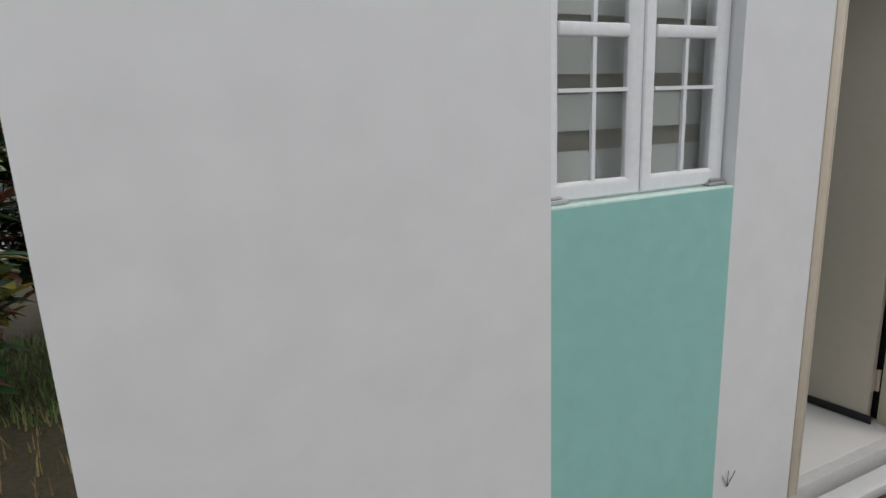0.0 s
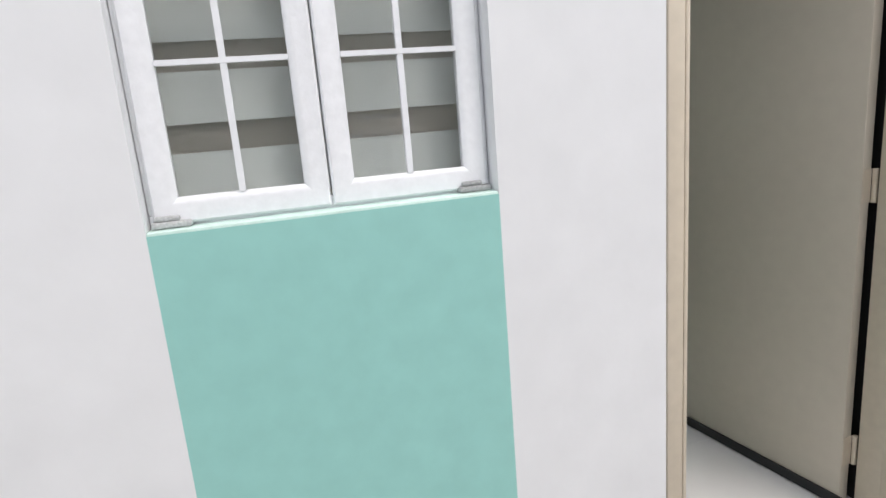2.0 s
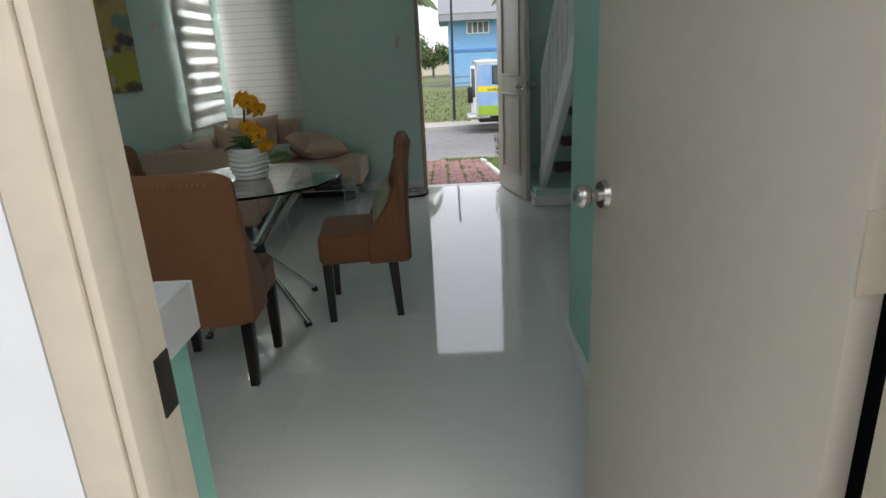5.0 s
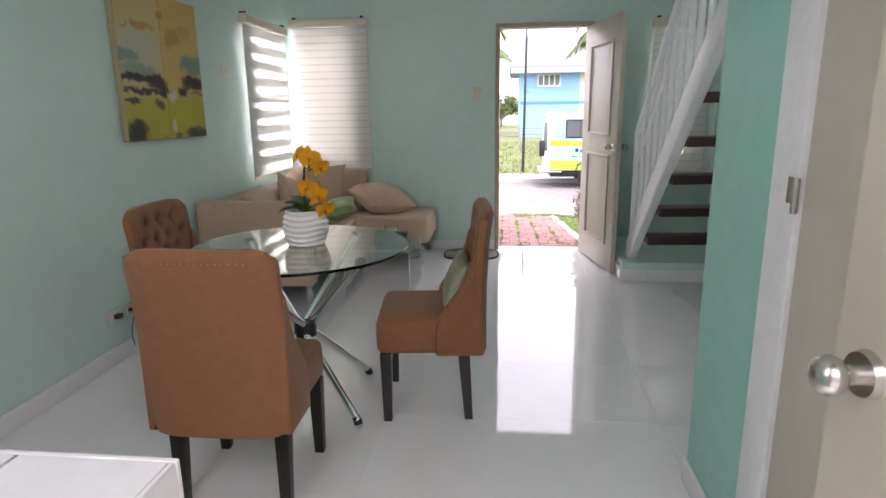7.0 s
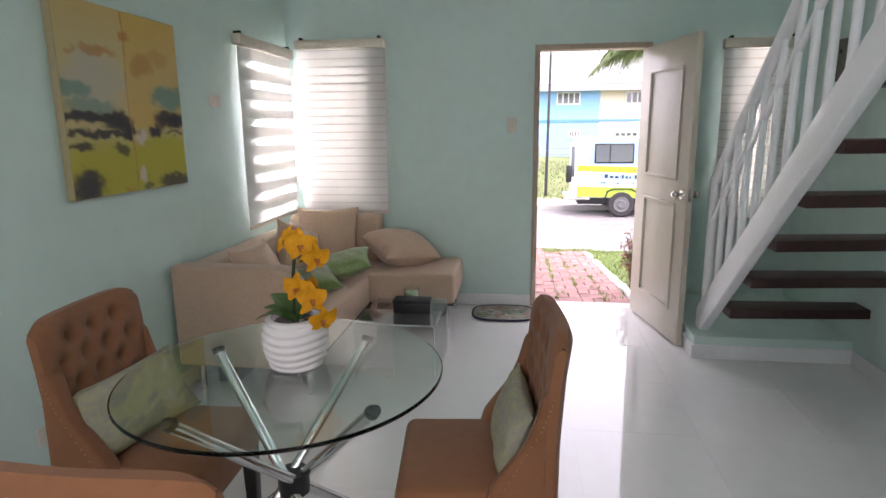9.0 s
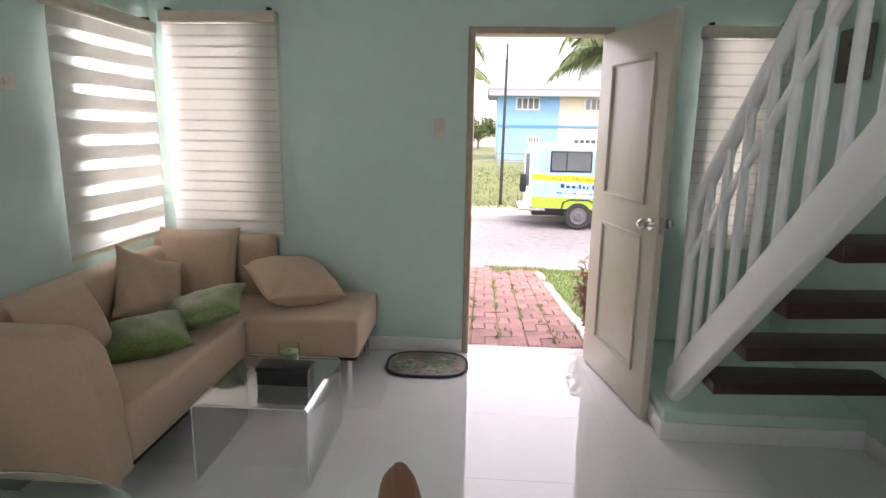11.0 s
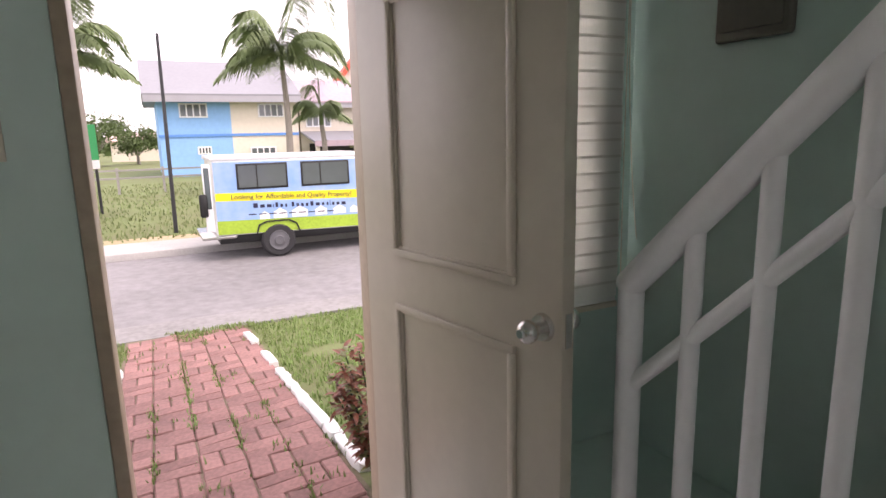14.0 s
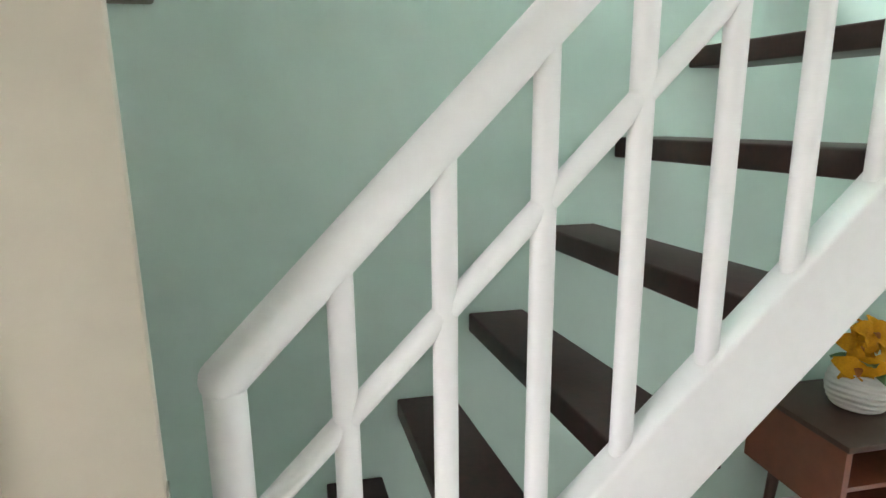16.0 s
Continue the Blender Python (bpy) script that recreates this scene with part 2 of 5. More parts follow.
# front wall with two windows and the door
FX0, FX1, FZ0, FZ1 = 2.24, 2.78, 0.88, 2.08
GX0, GX1 = 5.62, 5.90
EX0, EX1, EZ = 4.145, 5.02, 2.09
wall("wall_front_corner", XL, FX0, YF, YFO, -0.3, ZC, MINT)
wall("wall_front_below_window", FX0, FX1, YF, YFO, -0.3, FZ0, MINT)
wall("wall_front_over_window", FX0, FX1, YF, YFO, FZ1, ZC, MINT)
wall("wall_front_pier", FX1, EX0, YF, YFO, -0.3, ZC, MINT, "pale mint painted wall")
wall("wall_front_over_door", EX0, EX1, YF, YFO, EZ, ZC, MINT)
wall("wall_front_pier_east", EX1, GX0, YF, YFO, -0.3, ZC, MINT)
wall("wall_front_below_small_window", GX0, GX1, YF, YFO, -0.3, FZ0, MINT)
wall("wall_front_over_small_window", GX0, GX1, YF, YFO, FZ1, ZC, MINT)
wall("wall_front_end", GX1, XR, YF, YFO, -0.3, ZC, MINT)
wall("wall_east", XR, XR + 0.15, YM, YFO, -0.3, 5.4, MINT, "pale mint painted wall beside the stairs")

# bathroom partition
PX, PY, QY0, QY1 = 4.92, 5.33, 4.03, 4.735
wall("wall_partition_end", PX, PX + 0.1, QY1 + 0.145, PY, 0, ZC, TEAL_IN, "teal painted end of the partition")
wall("wall_partition_head", PX, PX + 0.1, QY0 - 0.075, QY1 + 0.145, 2.1, ZC, TEAL_IN)
wall("wall_partition_back", PX, PX + 0.1, YB, QY0 - 0.075, 0, ZC, TEAL_IN)
wall("wall_bathroom_front", PX + 0.1, XR, PY - 0.1, PY, 0, ZC, MINT)

# floor slab with large polished tiles, ceiling with the stair opening
setting("floor_slab", box(B(), 1.99, XR, YO + 0.02, YFO, -0.3, -0.0012), GROUT, "grey mortar bed under the tiles")
setting("ceiling", box(box(box(B(), 1.99, 5.24, YM, YFO, ZC, ZC + 0.15), 5.24, XR, 7.4, YFO, ZC, ZC + 0.15), 5.24, XR, YM, 4.3, ZC, ZC + 0.15), CEIL, "white ceiling")
setting("ceiling_upper", box(B(), 1.99, XR + 0.15, YM, YFO, 5.2, 5.4), CEIL)
wall("wall_upper_west", 5.09, 5.24, YM, YFO, ZC + 0.15, 5.2, MINT)
wall("wall_upper_front", 5.24, XR, 8.84, YFO, ZC + 0.15, 5.2, MINT)

# ---- ground, path and road ----
EARTH = surf("brown_earth", (0.10, 0.075, 0.045), 0.95, vary=0.35, scale=6, bump=0.5, bump_scale=18, second=(0.06, 0.06, 0.025))
GRASSBED = surf("grass_bed", (0.13, 0.19, 0.06), 0.95, vary=0.25, scale=3, bump=0.5, bump_scale=40, second=(0.16, 0.15, 0.07))
ASPHALT = surf("worn_concrete_road", (0.235, 0.228, 0.232), 0.9, vary=0.2, scale=1.6, bump=0.2, bump_scale=60)
GUTTER = surf("worn_gutter_concrete", (0.27, 0.262, 0.258), 0.9, vary=0.22, scale=3, bump=0.2, bump_scale=50)
KERB = surf("kerb_concrete", (0.42, 0.41, 0.39), 0.85, vary=0.12, scale=5, bump=0.15)


def level(y):
    """Height of the ground at y: level round the house, falling to the road."""
    if y < 9.2:
        return -0.12
    if y < 13.4:
        return -0.09 - 0.35 * (y - 9.2) / 4.2
    return -0.46


bm = B()
ys = [-300, -40, 0, 2, 9.19, 9.2, 10.2, 11.2, 12.3, 13.4, 18, 25, 40, 80, 400]
for x0, x1 in ((-400, -20), (-20, 0), (0, 3), (3, 8), (8, 30), (30, 400)):
    rows = [[bm.verts.new((x, y, level(y))) for x in (x0, x1)] for y in ys]
    for a, b in zip(rows, rows[1:]):
        bm.faces.new((a[0], a[1], b[1], b[0]))
bmesh.ops.remove_doubles(bm, verts=bm.verts[:], dist=0.001)
setting("ground", bm, GRASSBED, "grass and bare earth")
setting("ground_back", box(B(), -3, 1.86, 1.2, 9.5, -0.13, -0.105), EARTH, "bare brown earth beside the house")
setting("road", box(B(), -90, 90, 13.4, 18.0, -0.6, -0.435), ASPHALT, "worn grey concrete road")
setting("gutter", box(B(), -90, 90, 13.38, 13.92, -0.6, -0.429), GUTTER, "pale concrete gutter along the lawn")
setting("kerb", box(B(), -90, 90, 18.0, 18.18, -0.6, -0.32, 0.02), KERB, "pale concrete kerb")
setting("pavement", box(B(), -90, 90, 18.18, 19.3, -0.6, -0.345), KERB, "pale concrete pavement")
# unseen pale slab, added to throw light up the lower back wall
setting("back_bounce_slab", box(B(), 1.95, 9.0, -0.44, 3.0, -0.3, -0.09, 0.01), surf("pale_concrete", (0.46, 0.45, 0.43), 0.9, vary=0.15, scale=3, bump=0.2, bump_scale=30), "unseen pale slab added to bounce light onto the back wall")
setting("back_bed", box(B(), 1.95, 7.0, 3.004, YO - 0.002, -0.3, -0.10, 0.01), EARTH, "strip of bare earth along the back wall")
setting("back_step", box(B(), 4.03, 4.90, 3.175, YO - 0.006, -0.098, -0.045, 0.01), COUNTER, "white tiled back step")
setting("front_sill", box(B(), EX0, EX1, YF + 0.02, YFO + 0.02, -0.3, -0.004, 0.004), COUNTER, "white tiled door sill")

# unseen wall, added to keep low sky light off the back door
setting("yard_light_blocker", box(B(), -3, 9, -0.6, -0.45, -0.4, 2.5, 0.02), KERB, "unseen plain grey wall added to block low sky light")

# ---- doors ----
def knob(parent, at, side, key=True):
    """A round door knob whose axis points along side (local y)."""
    bm = rod(B(), (0, 0, 0), (0, side * 0.012, 0), 0.034, 0.030, 24)
    k = part("rose", bm, STEEL, parent, "round steel rose", Matrix.Translation(at))
    bm = rod(B(), (0, side * 0.012, 0), (0, side * 0.035, 0), 0.014, 0.014, 16)
    ball(bm, (0, side * 0.052, 0), 0.028, (1, 0.8, 1), 20)
    part("knob", bm, STEEL, parent, "satin steel round knob", Matrix.Translation(at))
    if key:
        part("key_face", rod(B(), (0, side * 0.070, 0), (0, side * 0.077, 0), 0.012, 0.010, 16), CHROME, parent, "", Matrix.Translation(at))


def frame_of(name, x0, x1, y0, y1, top, w, material, label, cut=0.0, slim=0.0):
    t = thing(name, label, "door frame")
    tagged(t, kind="structure")
    part("jamb", box(B(), x0, x0 + w, y0, y1 - cut, 0, top - w, 0.006), material, t)
    part("jamb", box(B(), x1 - (slim or w), x1, y0, y1, 0, top - w, 0.004), material, t)
    part("head", box(B(), x0, x1, y0, y1, top - w, top, 0.006), material, t)
    return t


bf = frame_of("door_frame_back", DX0 + 0.002, DX1 + 0.002, YO - 0.004, YB + 0.004, DZ - 0.002, 0.045, CREAM_EDGE, "cream painted back door frame", 0.042, 0.017)
# black sheet behind the hinge gap, painting its shade
part("gap_shade_strip", box(B(), 4.911, 4.917, YB + 0.015, 3.82, 0.0, 2.03), BLACKP, bf, "black sheet standing in for the shade in the hinge gap")
part("stop", box(B(), DX1 - 0.0185, DX1 - 0.0145, YO - 0.002, YO + 0.07, 0, 2.05, 0.001), CREAM_EDGE, bf)
part("strike_plate", box(B(), DX0 + 0.046, DX0 + 0.049, 3.336, 3.364, 0.955, 1.02), ESPRESSO, bf, "dark strike plate")
part("stop", box(B(), DX0 + 0.048, DX0 + 0.060, YO - 0.002, YO + 0.045, 0, 2.05, 0.004), CREAM_EDGE, bf)
frame_of("door_frame_front", EX0 + 0.002, EX1 - 0.002, YF - 0.012, YFO - 0.01, EZ - 0.002, 0.04, TANFRAME, "tan painted front door frame")

# back door, plain flush leaf, opened inwards; local x runs from the hinge to the free edge, local y to the face seen
ang = math.degrees(math.atan2(0.705, -0.098))
bd = thing("door_back", "plain cream flush door standing open at the back entrance", "door", pose(4.838, 3.395, 0, 0, 0, ang))
part("leaf", box(B(), 0.040, 0.80, -0.042, 0.0, 0.015, 2.04, 0.003), CREAM, bd)
knob(bd, (0.735, 0.0, 0.98), 1, False)
knob(bd, (0.735, -0.042, 0.98), -1, True)
part("latch", box(B(), 0.797, 0.803, -0.03, -0.01, 0.95, 1.01), STEEL, bd)
for z in (0.20, 1.06, 1.85):
    h = part("hinge", rod(B(), (0.03, -0.046, z - 0.05), (0.03, -0.046, z + 0.05), 0.008), CREAM_EDGE, bd, "painted butt hinge")
    part("hinge_leaf", box(B(), 0.037, 0.0395, -0.040, 0.0, z - 0.05, z + 0.05), CREAM_EDGE, h)
part("sweep", box(B(), 0.02, 0.79, 0.001, 0.005, 0.004, 0.042), BLACKP, bd, "dark scuffed bottom edge")

# front door, two panels with raised mouldings
ang = math.degrees(math.atan2(-0.825, 0.165))
fd = thing("door_front", "cream two-panel door standing open at the front entrance", "door", pose(4.985, 8.965, 0, 0, 0, ang))
part("leaf", box(B(), 0.004, 0.841, -0.040, 0.0, 0.012, 2.035, 0.003), CREAM, fd)
for z0, z1 in ((0.22, 0.962), (1.112, 1.86)):
    bm = B()
    w = 0.022
    for a, b, c, d in ((0.180, 0.700, z0, z0 + w), (0.180, 0.700, z1 - w, z1), (0.180, 0.180 + w, z0 + w, z1 - w), (0.700 - w, 0.700, z0 + w, z1 - w)):
        box(bm, a, b, -0.054, -0.0405, c, d, 0.005)
    part("moulding", bm, CREAM, fd, "raised moulding round a door panel")
    bm = B()
    for a, b, c, d in ((0.202, 0.678, z0 + w, z0 + w + 0.008), (0.202, 0.678, z1 - w - 0.008, z1 - w), (0.202, 0.210, z0 + w + 0.008, z1 - w - 0.008), (0.670, 0.678, z0 + w + 0.008, z1 - w - 0.008)):
        box(bm, a, b, -0.046, -0.0405, c, d, 0.002)
    part("inner_bead", bm, CREAM, fd)
knob(fd, (0.785, -0.040, 1.03), -1, True)
knob(fd, (0.785, 0.0, 1.03), 1, False)
part("latch", box(B(), 0.839, 0.844, -0.03, -0.01, 0.99, 1.07), STEEL, fd)
for z in (0.25, 1.05, 1.8):
    part("hinge", rod(B(), (0.0, 0.008, z - 0.05), (0.0, 0.008, z + 0.05), 0.007), CREAM_EDGE, fd)

# bathroom door, closed, with its white casing
cas = thing("door_frame_bathroom", "white painted bathroom door casing", "door frame")
tagged(cas, kind="structure")
part("jamb", box(B(), PX - 0.012, PX + 0.11, QY1 + 0.004, QY1 + 0.145, 0, 2.1, 0.006), TRIM, cas)
part("jamb", box(B(), PX - 0.012, PX + 0.11, QY0 - 0.075, QY0 - 0.004, 0, 2.1, 0.006), TRIM, cas)
part("head", box(B(), PX - 0.012, PX + 0.11, QY0 - 0.004, QY1 + 0.004, 2.03, 2.1, 0.006), TRIM, cas)
cd = thing("door_bathroom", "closed cream bathroom door with steel hinges", "door")
part("leaf", box(B(), PX + 0.0, PX + 0.04, QY0, QY1, 0.02, 2.02, 0.004), CREAM, cd)
for z in (0.21, 1.13, 1.85):
    h = part("hinge", rod(B(), (PX - 0.016, QY1 + 0.002, z - 0.04), (PX - 0.016, QY1 + 0.002, z + 0.04), 0.008), STEEL, cd, "worn steel hinge")
    part("hinge_leaf", box(B(), PX - 0.0155, PX - 0.0125, QY1 + 0.006, QY1 + 0.045, z - 0.02, z + 0.04), STEEL, h)
setting("bathroom_threshold", box(B(), PX + 0.002, PX + 0.098, QY0, QY1, -0.01, 0.012), TREADWOOD, "dark red threshold")

# ---- stairs ----
NT, RISE, RUN = 9, 0.2545, 0.242
setting("stair_platform", box(B(), 5.17, XR, 7.95, YF, 0.0, 0.15, 0.008), MINT, "low mint painted platform at the foot of the stairs")
stair = thing("staircase", "open-riser stairs with white stringer and dark wooden treads", "staircase")
for k in range(NT):
    y, z = 7.948 - RUN * k, 0.393 + RISE * k
    yr = 7.985 - 0.222 * k
    part("tread", prism(B(), [(5.30 + 0.035 * (8.09 - y), y - 0.20), (XR - 0.004, yr - 0.17), (XR - 0.004, yr), (5.30 + 0.035 * (8.09 - y), y)], "z", z - 0.058, z, 0.006), TREADWOOD, stair, "dark reddish stained wooden tread")
sl = 0.98


def skewed(bm):
    """The flight runs very slightly away from the room as it climbs."""
    for v in bm.verts:
        v.co.x += 0.035 * (8.09 - v.co.y)
    return bm


bm = B()
ya, yb = 8.16, 5.55
prism(bm, [(ya, 0.15), (ya, 0.285), (yb, 0.285 + (ya - yb) * sl), (yb, 0.065 + (ya - yb) * sl), (ya - 0.085, 0.15)], "x", 5.235, 5.298, 0.008)
part("stringer", skewed(bm), STAIRWHITE, stair, "white painted stringer")

rail = thing("stair_railing", "white painted tubular steel stair railing", "railing")
RX, RS = 5.268, 1.02
part("newel", rod(B(), (RX, 8.09, 0.15), (RX, 8.09, 1.133), 0.029, None, 20), STAIRWHITE, rail)
bm = rod(B(), (RX, 8.09, 1.133), (RX, 5.55, 1.133 + 2.54 * RS), 0.033, None, 20)
ball(bm, (RX, 8.09, 1.133), 0.033, seg=16)
part("handrail", skewed(bm), STAIRWHITE, rail)
part("mid_rail", skewed(rod(B(), (RX, 8.09, 0.886), (RX, 5.55, 0.886 + 2.54 * RS), 0.018, None, 16)), STAIRWHITE, rail)
for k in range(17):
    y = 7.930 - 0.1475 * k
    part("baluster", skewed(rod(B(), (RX, y, 0.27 + (ya - y) * sl), (RX, y, 1.095 + (8.122 - y) * RS), 0.019, None, 16)), STAIRWHITE, rail)

# ---- baseboards ----
def skirting(name, x0, x1, y0, y1):
    setting(name, box(B(), x0, x1, y0, y1, 0, 0.095, 0.006), TRIM, "white painted baseboard")


skirting("baseboard_west", XL, XL + 0.014, YB + 0.6, YF)
skirting("baseboard_front", XL + 0.014, EX0, YF - 0.014, YF)
skirting("baseboard_east", XR - 0.014, XR, PY, 7.935)
skirting("baseboard_partition", PX - 0.014, PX, QY1 + 0.147, PY)
skirting("baseboard_partition_end", PX - 0.014, XR - 0.014, PY, PY + 0.014)
skirting("baseboard_platform", 5.155, XR, 7.936, 7.95)
skirting("baseboard_platform_side", 5.156, 5.17, 7.95, YF)

# ---- windows and zebra blinds ----
def ring(bm, a, b, z0, z1, w, y0, y1, chamfer):
    """A mitred frame from a to b and z0 to z1; its outer face (y0) slopes in towards the opening."""
    loops = []
    for inset, y in ((0.0, y1), (0.0, y0 + 0.004), (0.004, y0), (w - chamfer, y0), (w, y0 + 0.011), (w, y1)):
        loops.append([bm.verts.new((x, y, z)) for x, z in ((a + inset, z0 + inset), (b - inset, z0 + inset), (b - inset, z1 - inset), (a + inset, z1 - inset))])
    for p, q in zip(loops, loops[1:] + loops[:1]):
        for k in range(4):
            bm.faces.new((p[k], p[(k + 1) % 4], q[(k + 1) % 4], q[k]))
    return bm


def casement(name, m, width, height, cols, rows, label, rail=0.5):
    """A white casement window; local x across, z up, y into the room; origin at the lower left of the opening."""
    w = thing(name, label, "window", m)
    tagged(w, kind="structure")
    bm = box(B(), 0.001, width - 0.001, -0.014, 0.05, 0.001, 0.03, 0.003)
    box(bm, 0.001, width - 0.001, -0.014, 0.05, height - 0.03, height - 0.001, 0.003)
    box(bm, 0.001, 0.028, -0.014, 0.05, 0.03, height - 0.03, 0.003)
    box(bm, width - 0.028, width - 0.001, -0.014, 0.05, 0.03, height - 0.03, 0.003)
    part("window_frame", bm, WINWHITE, w)
    sw = (width - 0.014) / cols
    for c in range(cols):
        a, b = 0.007 + c * sw + 0.002, 0.007 + (c + 1) * sw - 0.002
        st = 0.046
        bm = ring(B(), a, b, 0.012, height - 0.012, st, -0.024, 0.004, 0.014)
        s = part("sash", bm, WINWHITE, w, "white enamelled sash with a chamfered inner edge")
        cuts = [0.012 + st, 0.012 + st + (height - 0.024 - 2 * st) * rail, height - 0.012 - st]
        for z in cuts[1:-1]:
            part("sash_rail", box(B(), a + st, b - st, -0.022, 0.002, z - 0.017, z + 0.017, 0.006), WINWHITE, s)
        for r in range(rows):
            z0, z1 = cuts[r] + 0.017 * (r > 0), cuts[r + 1] - 0.017 * (r < rows - 1)
            zg = z0 + (z1 - z0) * (0.64 if rail < 0.5 and r == 0 else 0.5)
            bm = box(B(), (a + b) / 2 - 0.006, (a + b) / 2 + 0.006, -0.018, -0.008, z0, z1)
            box(bm, a + st, b - st, -0.019, -0.009, zg - 0.005, zg + 0.005)
            part("grille", bm, WINWHITE, s, "thin white grille bars")
        pane = part("pane", box(B(), a + st - 0.005, b - st + 0.005, -0.006, -0.002, 0.012 + st - 0.005, height - 0.012 - st + 0.005), PANE, s)
        pane.visible_shadow = False
    return w


STAYGREY = surf("painted_grey_metal", (0.50, 0.51, 0.51), 0.5, vary=0.3, scale=40, bump=0.2)
SILLMINT = surf("pale_mint_enamel", (0.62, 0.80, 0.73), 0.5, vary=0.10, scale=14, bump=0.15, bump_scale=50)
w1 = casement("window_1", pose(WX0, 3.325, WZ0), WX1 - WX0, WZ1 - WZ0, 2, 2, "white casement window with glazing bars in the back wall", 0.375)
for x in (0.03, WX1 - WX0 - 0.05):
    part("friction_stay", box(box(B(), x - 0.024, x + 0.044, -0.040, -0.006, 0.007, 0.019, 0.004), x - 0.018, x + 0.026, -0.037, -0.026, 0.0195, 0.029, 0.004), STAYGREY, w1, "grey metal casement stay")
part("window_sill", box(B(), 0.0, WX1 - WX0, -0.062, -0.001, -0.004, 0.006, 0.003), SILLMINT, w1, "pale mint painted sill")
casement("window_2", pose(2.06, LY0, LZ0, 0, 0, 90), LY1 - LY0, LZ1 - LZ0, 2, 2, "white corner window in the west wall")
casement("window_3", pose(FX1, 9.07, FZ0, 0, 0, 180), FX1 - FX0, FZ1 - FZ0, 1, 2, "white corner window in the front wall")
casement("window_4", pose(GX1, 9.07, FZ0, 0, 0, 180), GX1 - GX0, FZ1 - FZ0, 1, 2, "narrow white window beside the front door")


def zebra(m, width, drop, pitch, solid, label, outer=False):
    """A zebra roller blind; local x across, z down from the head rail at 0, y towards the room."""
    b = thing("zebra_blind", label, "blind", m, "zebra blinds")
    part("head_rail", box(B(), -0.01, width + 0.01, -0.02, 0.05, -0.07, 0.0, 0.012), RAILC, b, "cream rounded head rail")
    part("bottom_rail", box(B(), 0, width, 0.008, 0.024, -drop, -drop + 0.025, 0.006), RAILC, b)
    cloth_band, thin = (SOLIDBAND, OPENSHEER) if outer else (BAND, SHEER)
    part("sheer_layer", box(B(), 0.002, width - 0.002, 0.0090, 0.0096, -drop + 0.02, -0.06), thin, b, "thin sheer fabric")
    n = int((drop - 0.08) / pitch + 0.3)
    for k in range(n):
        z = -0.075 - pitch * k
        lap = 0.003 * (k % 2)
        part("band", box(B(), 0.0, width, 0.013 + lap, 0.0145 + lap, z - pitch * solid, z), cloth_band, b)
        if solid >= 1.0:
            part("hem", box(B(), 0.0, width, 0.0185, 0.0195, z - 0.010, z), HEM, b)
    part("bracket", box(B(), 0.03, 0.05, -0.02, 0.03, 0.0, 0.02), BLACKP, b)
    if not outer:
        bm = B()
        for x, low in ((-0.006, -1.42), (-0.012, -1.28)):
            last = Vector((x, 0.03, -0.05))
            for k in range(1, 9):
                q = k / 8
                nxt = Vector((x - (0.02 if x > -0.01 else 0.13) * q * q, 0.03 - 0.02 * q, -0.05 + (low + 0.05) * q))
                rod(bm, last, nxt, 0.0022, None, 6)
                last = nxt
        part("pull_chain", bm, RAILC, b, "thin pale bead chain")
    part("bracket", box(B(), width - 0.05, width - 0.03, -0.02, 0.03, 0.0, 0.02), BLACKP, b)
    return b


zebra(pose(2.20, 8.865, 2.085, 0, 0, -90), 0.89, 1.29, 0.129, 0.60, "cream zebra blind with open bands over the corner window")
zebra(pose(2.965, 8.955, 2.165, 0, 0, 180), 0.72, 1.385, 0.064, 1.06, "cream zebra blind with closed bands in the window corner")
zebra(pose(6.02, 8.955, 2.09, 0, 0, 180), 0.50, 1.34, 0.064, 1.06, "narrow cream zebra blind behind the stairs")
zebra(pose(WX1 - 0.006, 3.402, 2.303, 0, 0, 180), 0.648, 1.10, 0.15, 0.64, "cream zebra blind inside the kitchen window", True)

window_lamp("daylight_west", (1.80, (LY0 + LY1) / 2, 1.48), (4.0, (LY0 + LY1) / 2, 1.3), LY1 - LY0, 1.15, 19)
window_lamp("daylight_front", ((FX0 + FX1) / 2, 9.28, 1.48), ((FX0 + FX1) / 2, 6.0, 1.3), FX1 - FX0, 1.2, 9)
window_lamp("daylight_stairs", ((GX0 + GX1) / 2, 9.28, 1.48), ((GX0 + GX1) / 2, 6.0, 1.3), GX1 - GX0, 1.2, 9)
window_lamp("daylight_kitchen", ((WX0 + WX1) / 2, 3.44, 1.76), ((WX0 + WX1) / 2, 6.0, 1.76), 0.6, 1.05, 4.2)


# ---- kitchen counter ----
ctr = thing("kitchen_counter", "white tiled counter on a teal painted base", "counter")
part("base", box(B(), XL + 0.002, 3.775, YB + 0.002, 4.02, 0.0, 0.72), TEAL_IN, ctr, "teal painted base")
part("slab", box(B(), XL + 0.002, 3.786, YB + 0.002, 4.046, 0.721, 0.838), GROUT, ctr)
for i in range(5):
    for j in range(3):
        x1, y1 = 3.788 - 0.236 * i - 0.236 * (i > 0) * 0, 4.048 - 0.205 * j
        x0, y0 = max(XL + 0.004, x1 - 0.233), max(YB + 0.004, y1 - 0.202)
        if y1 - y0 > 0.03:
            part("tile", box(B(), x0, x1, y0, y1, 0.838, 0.846, 0.002, 1), COUNTER, ctr)
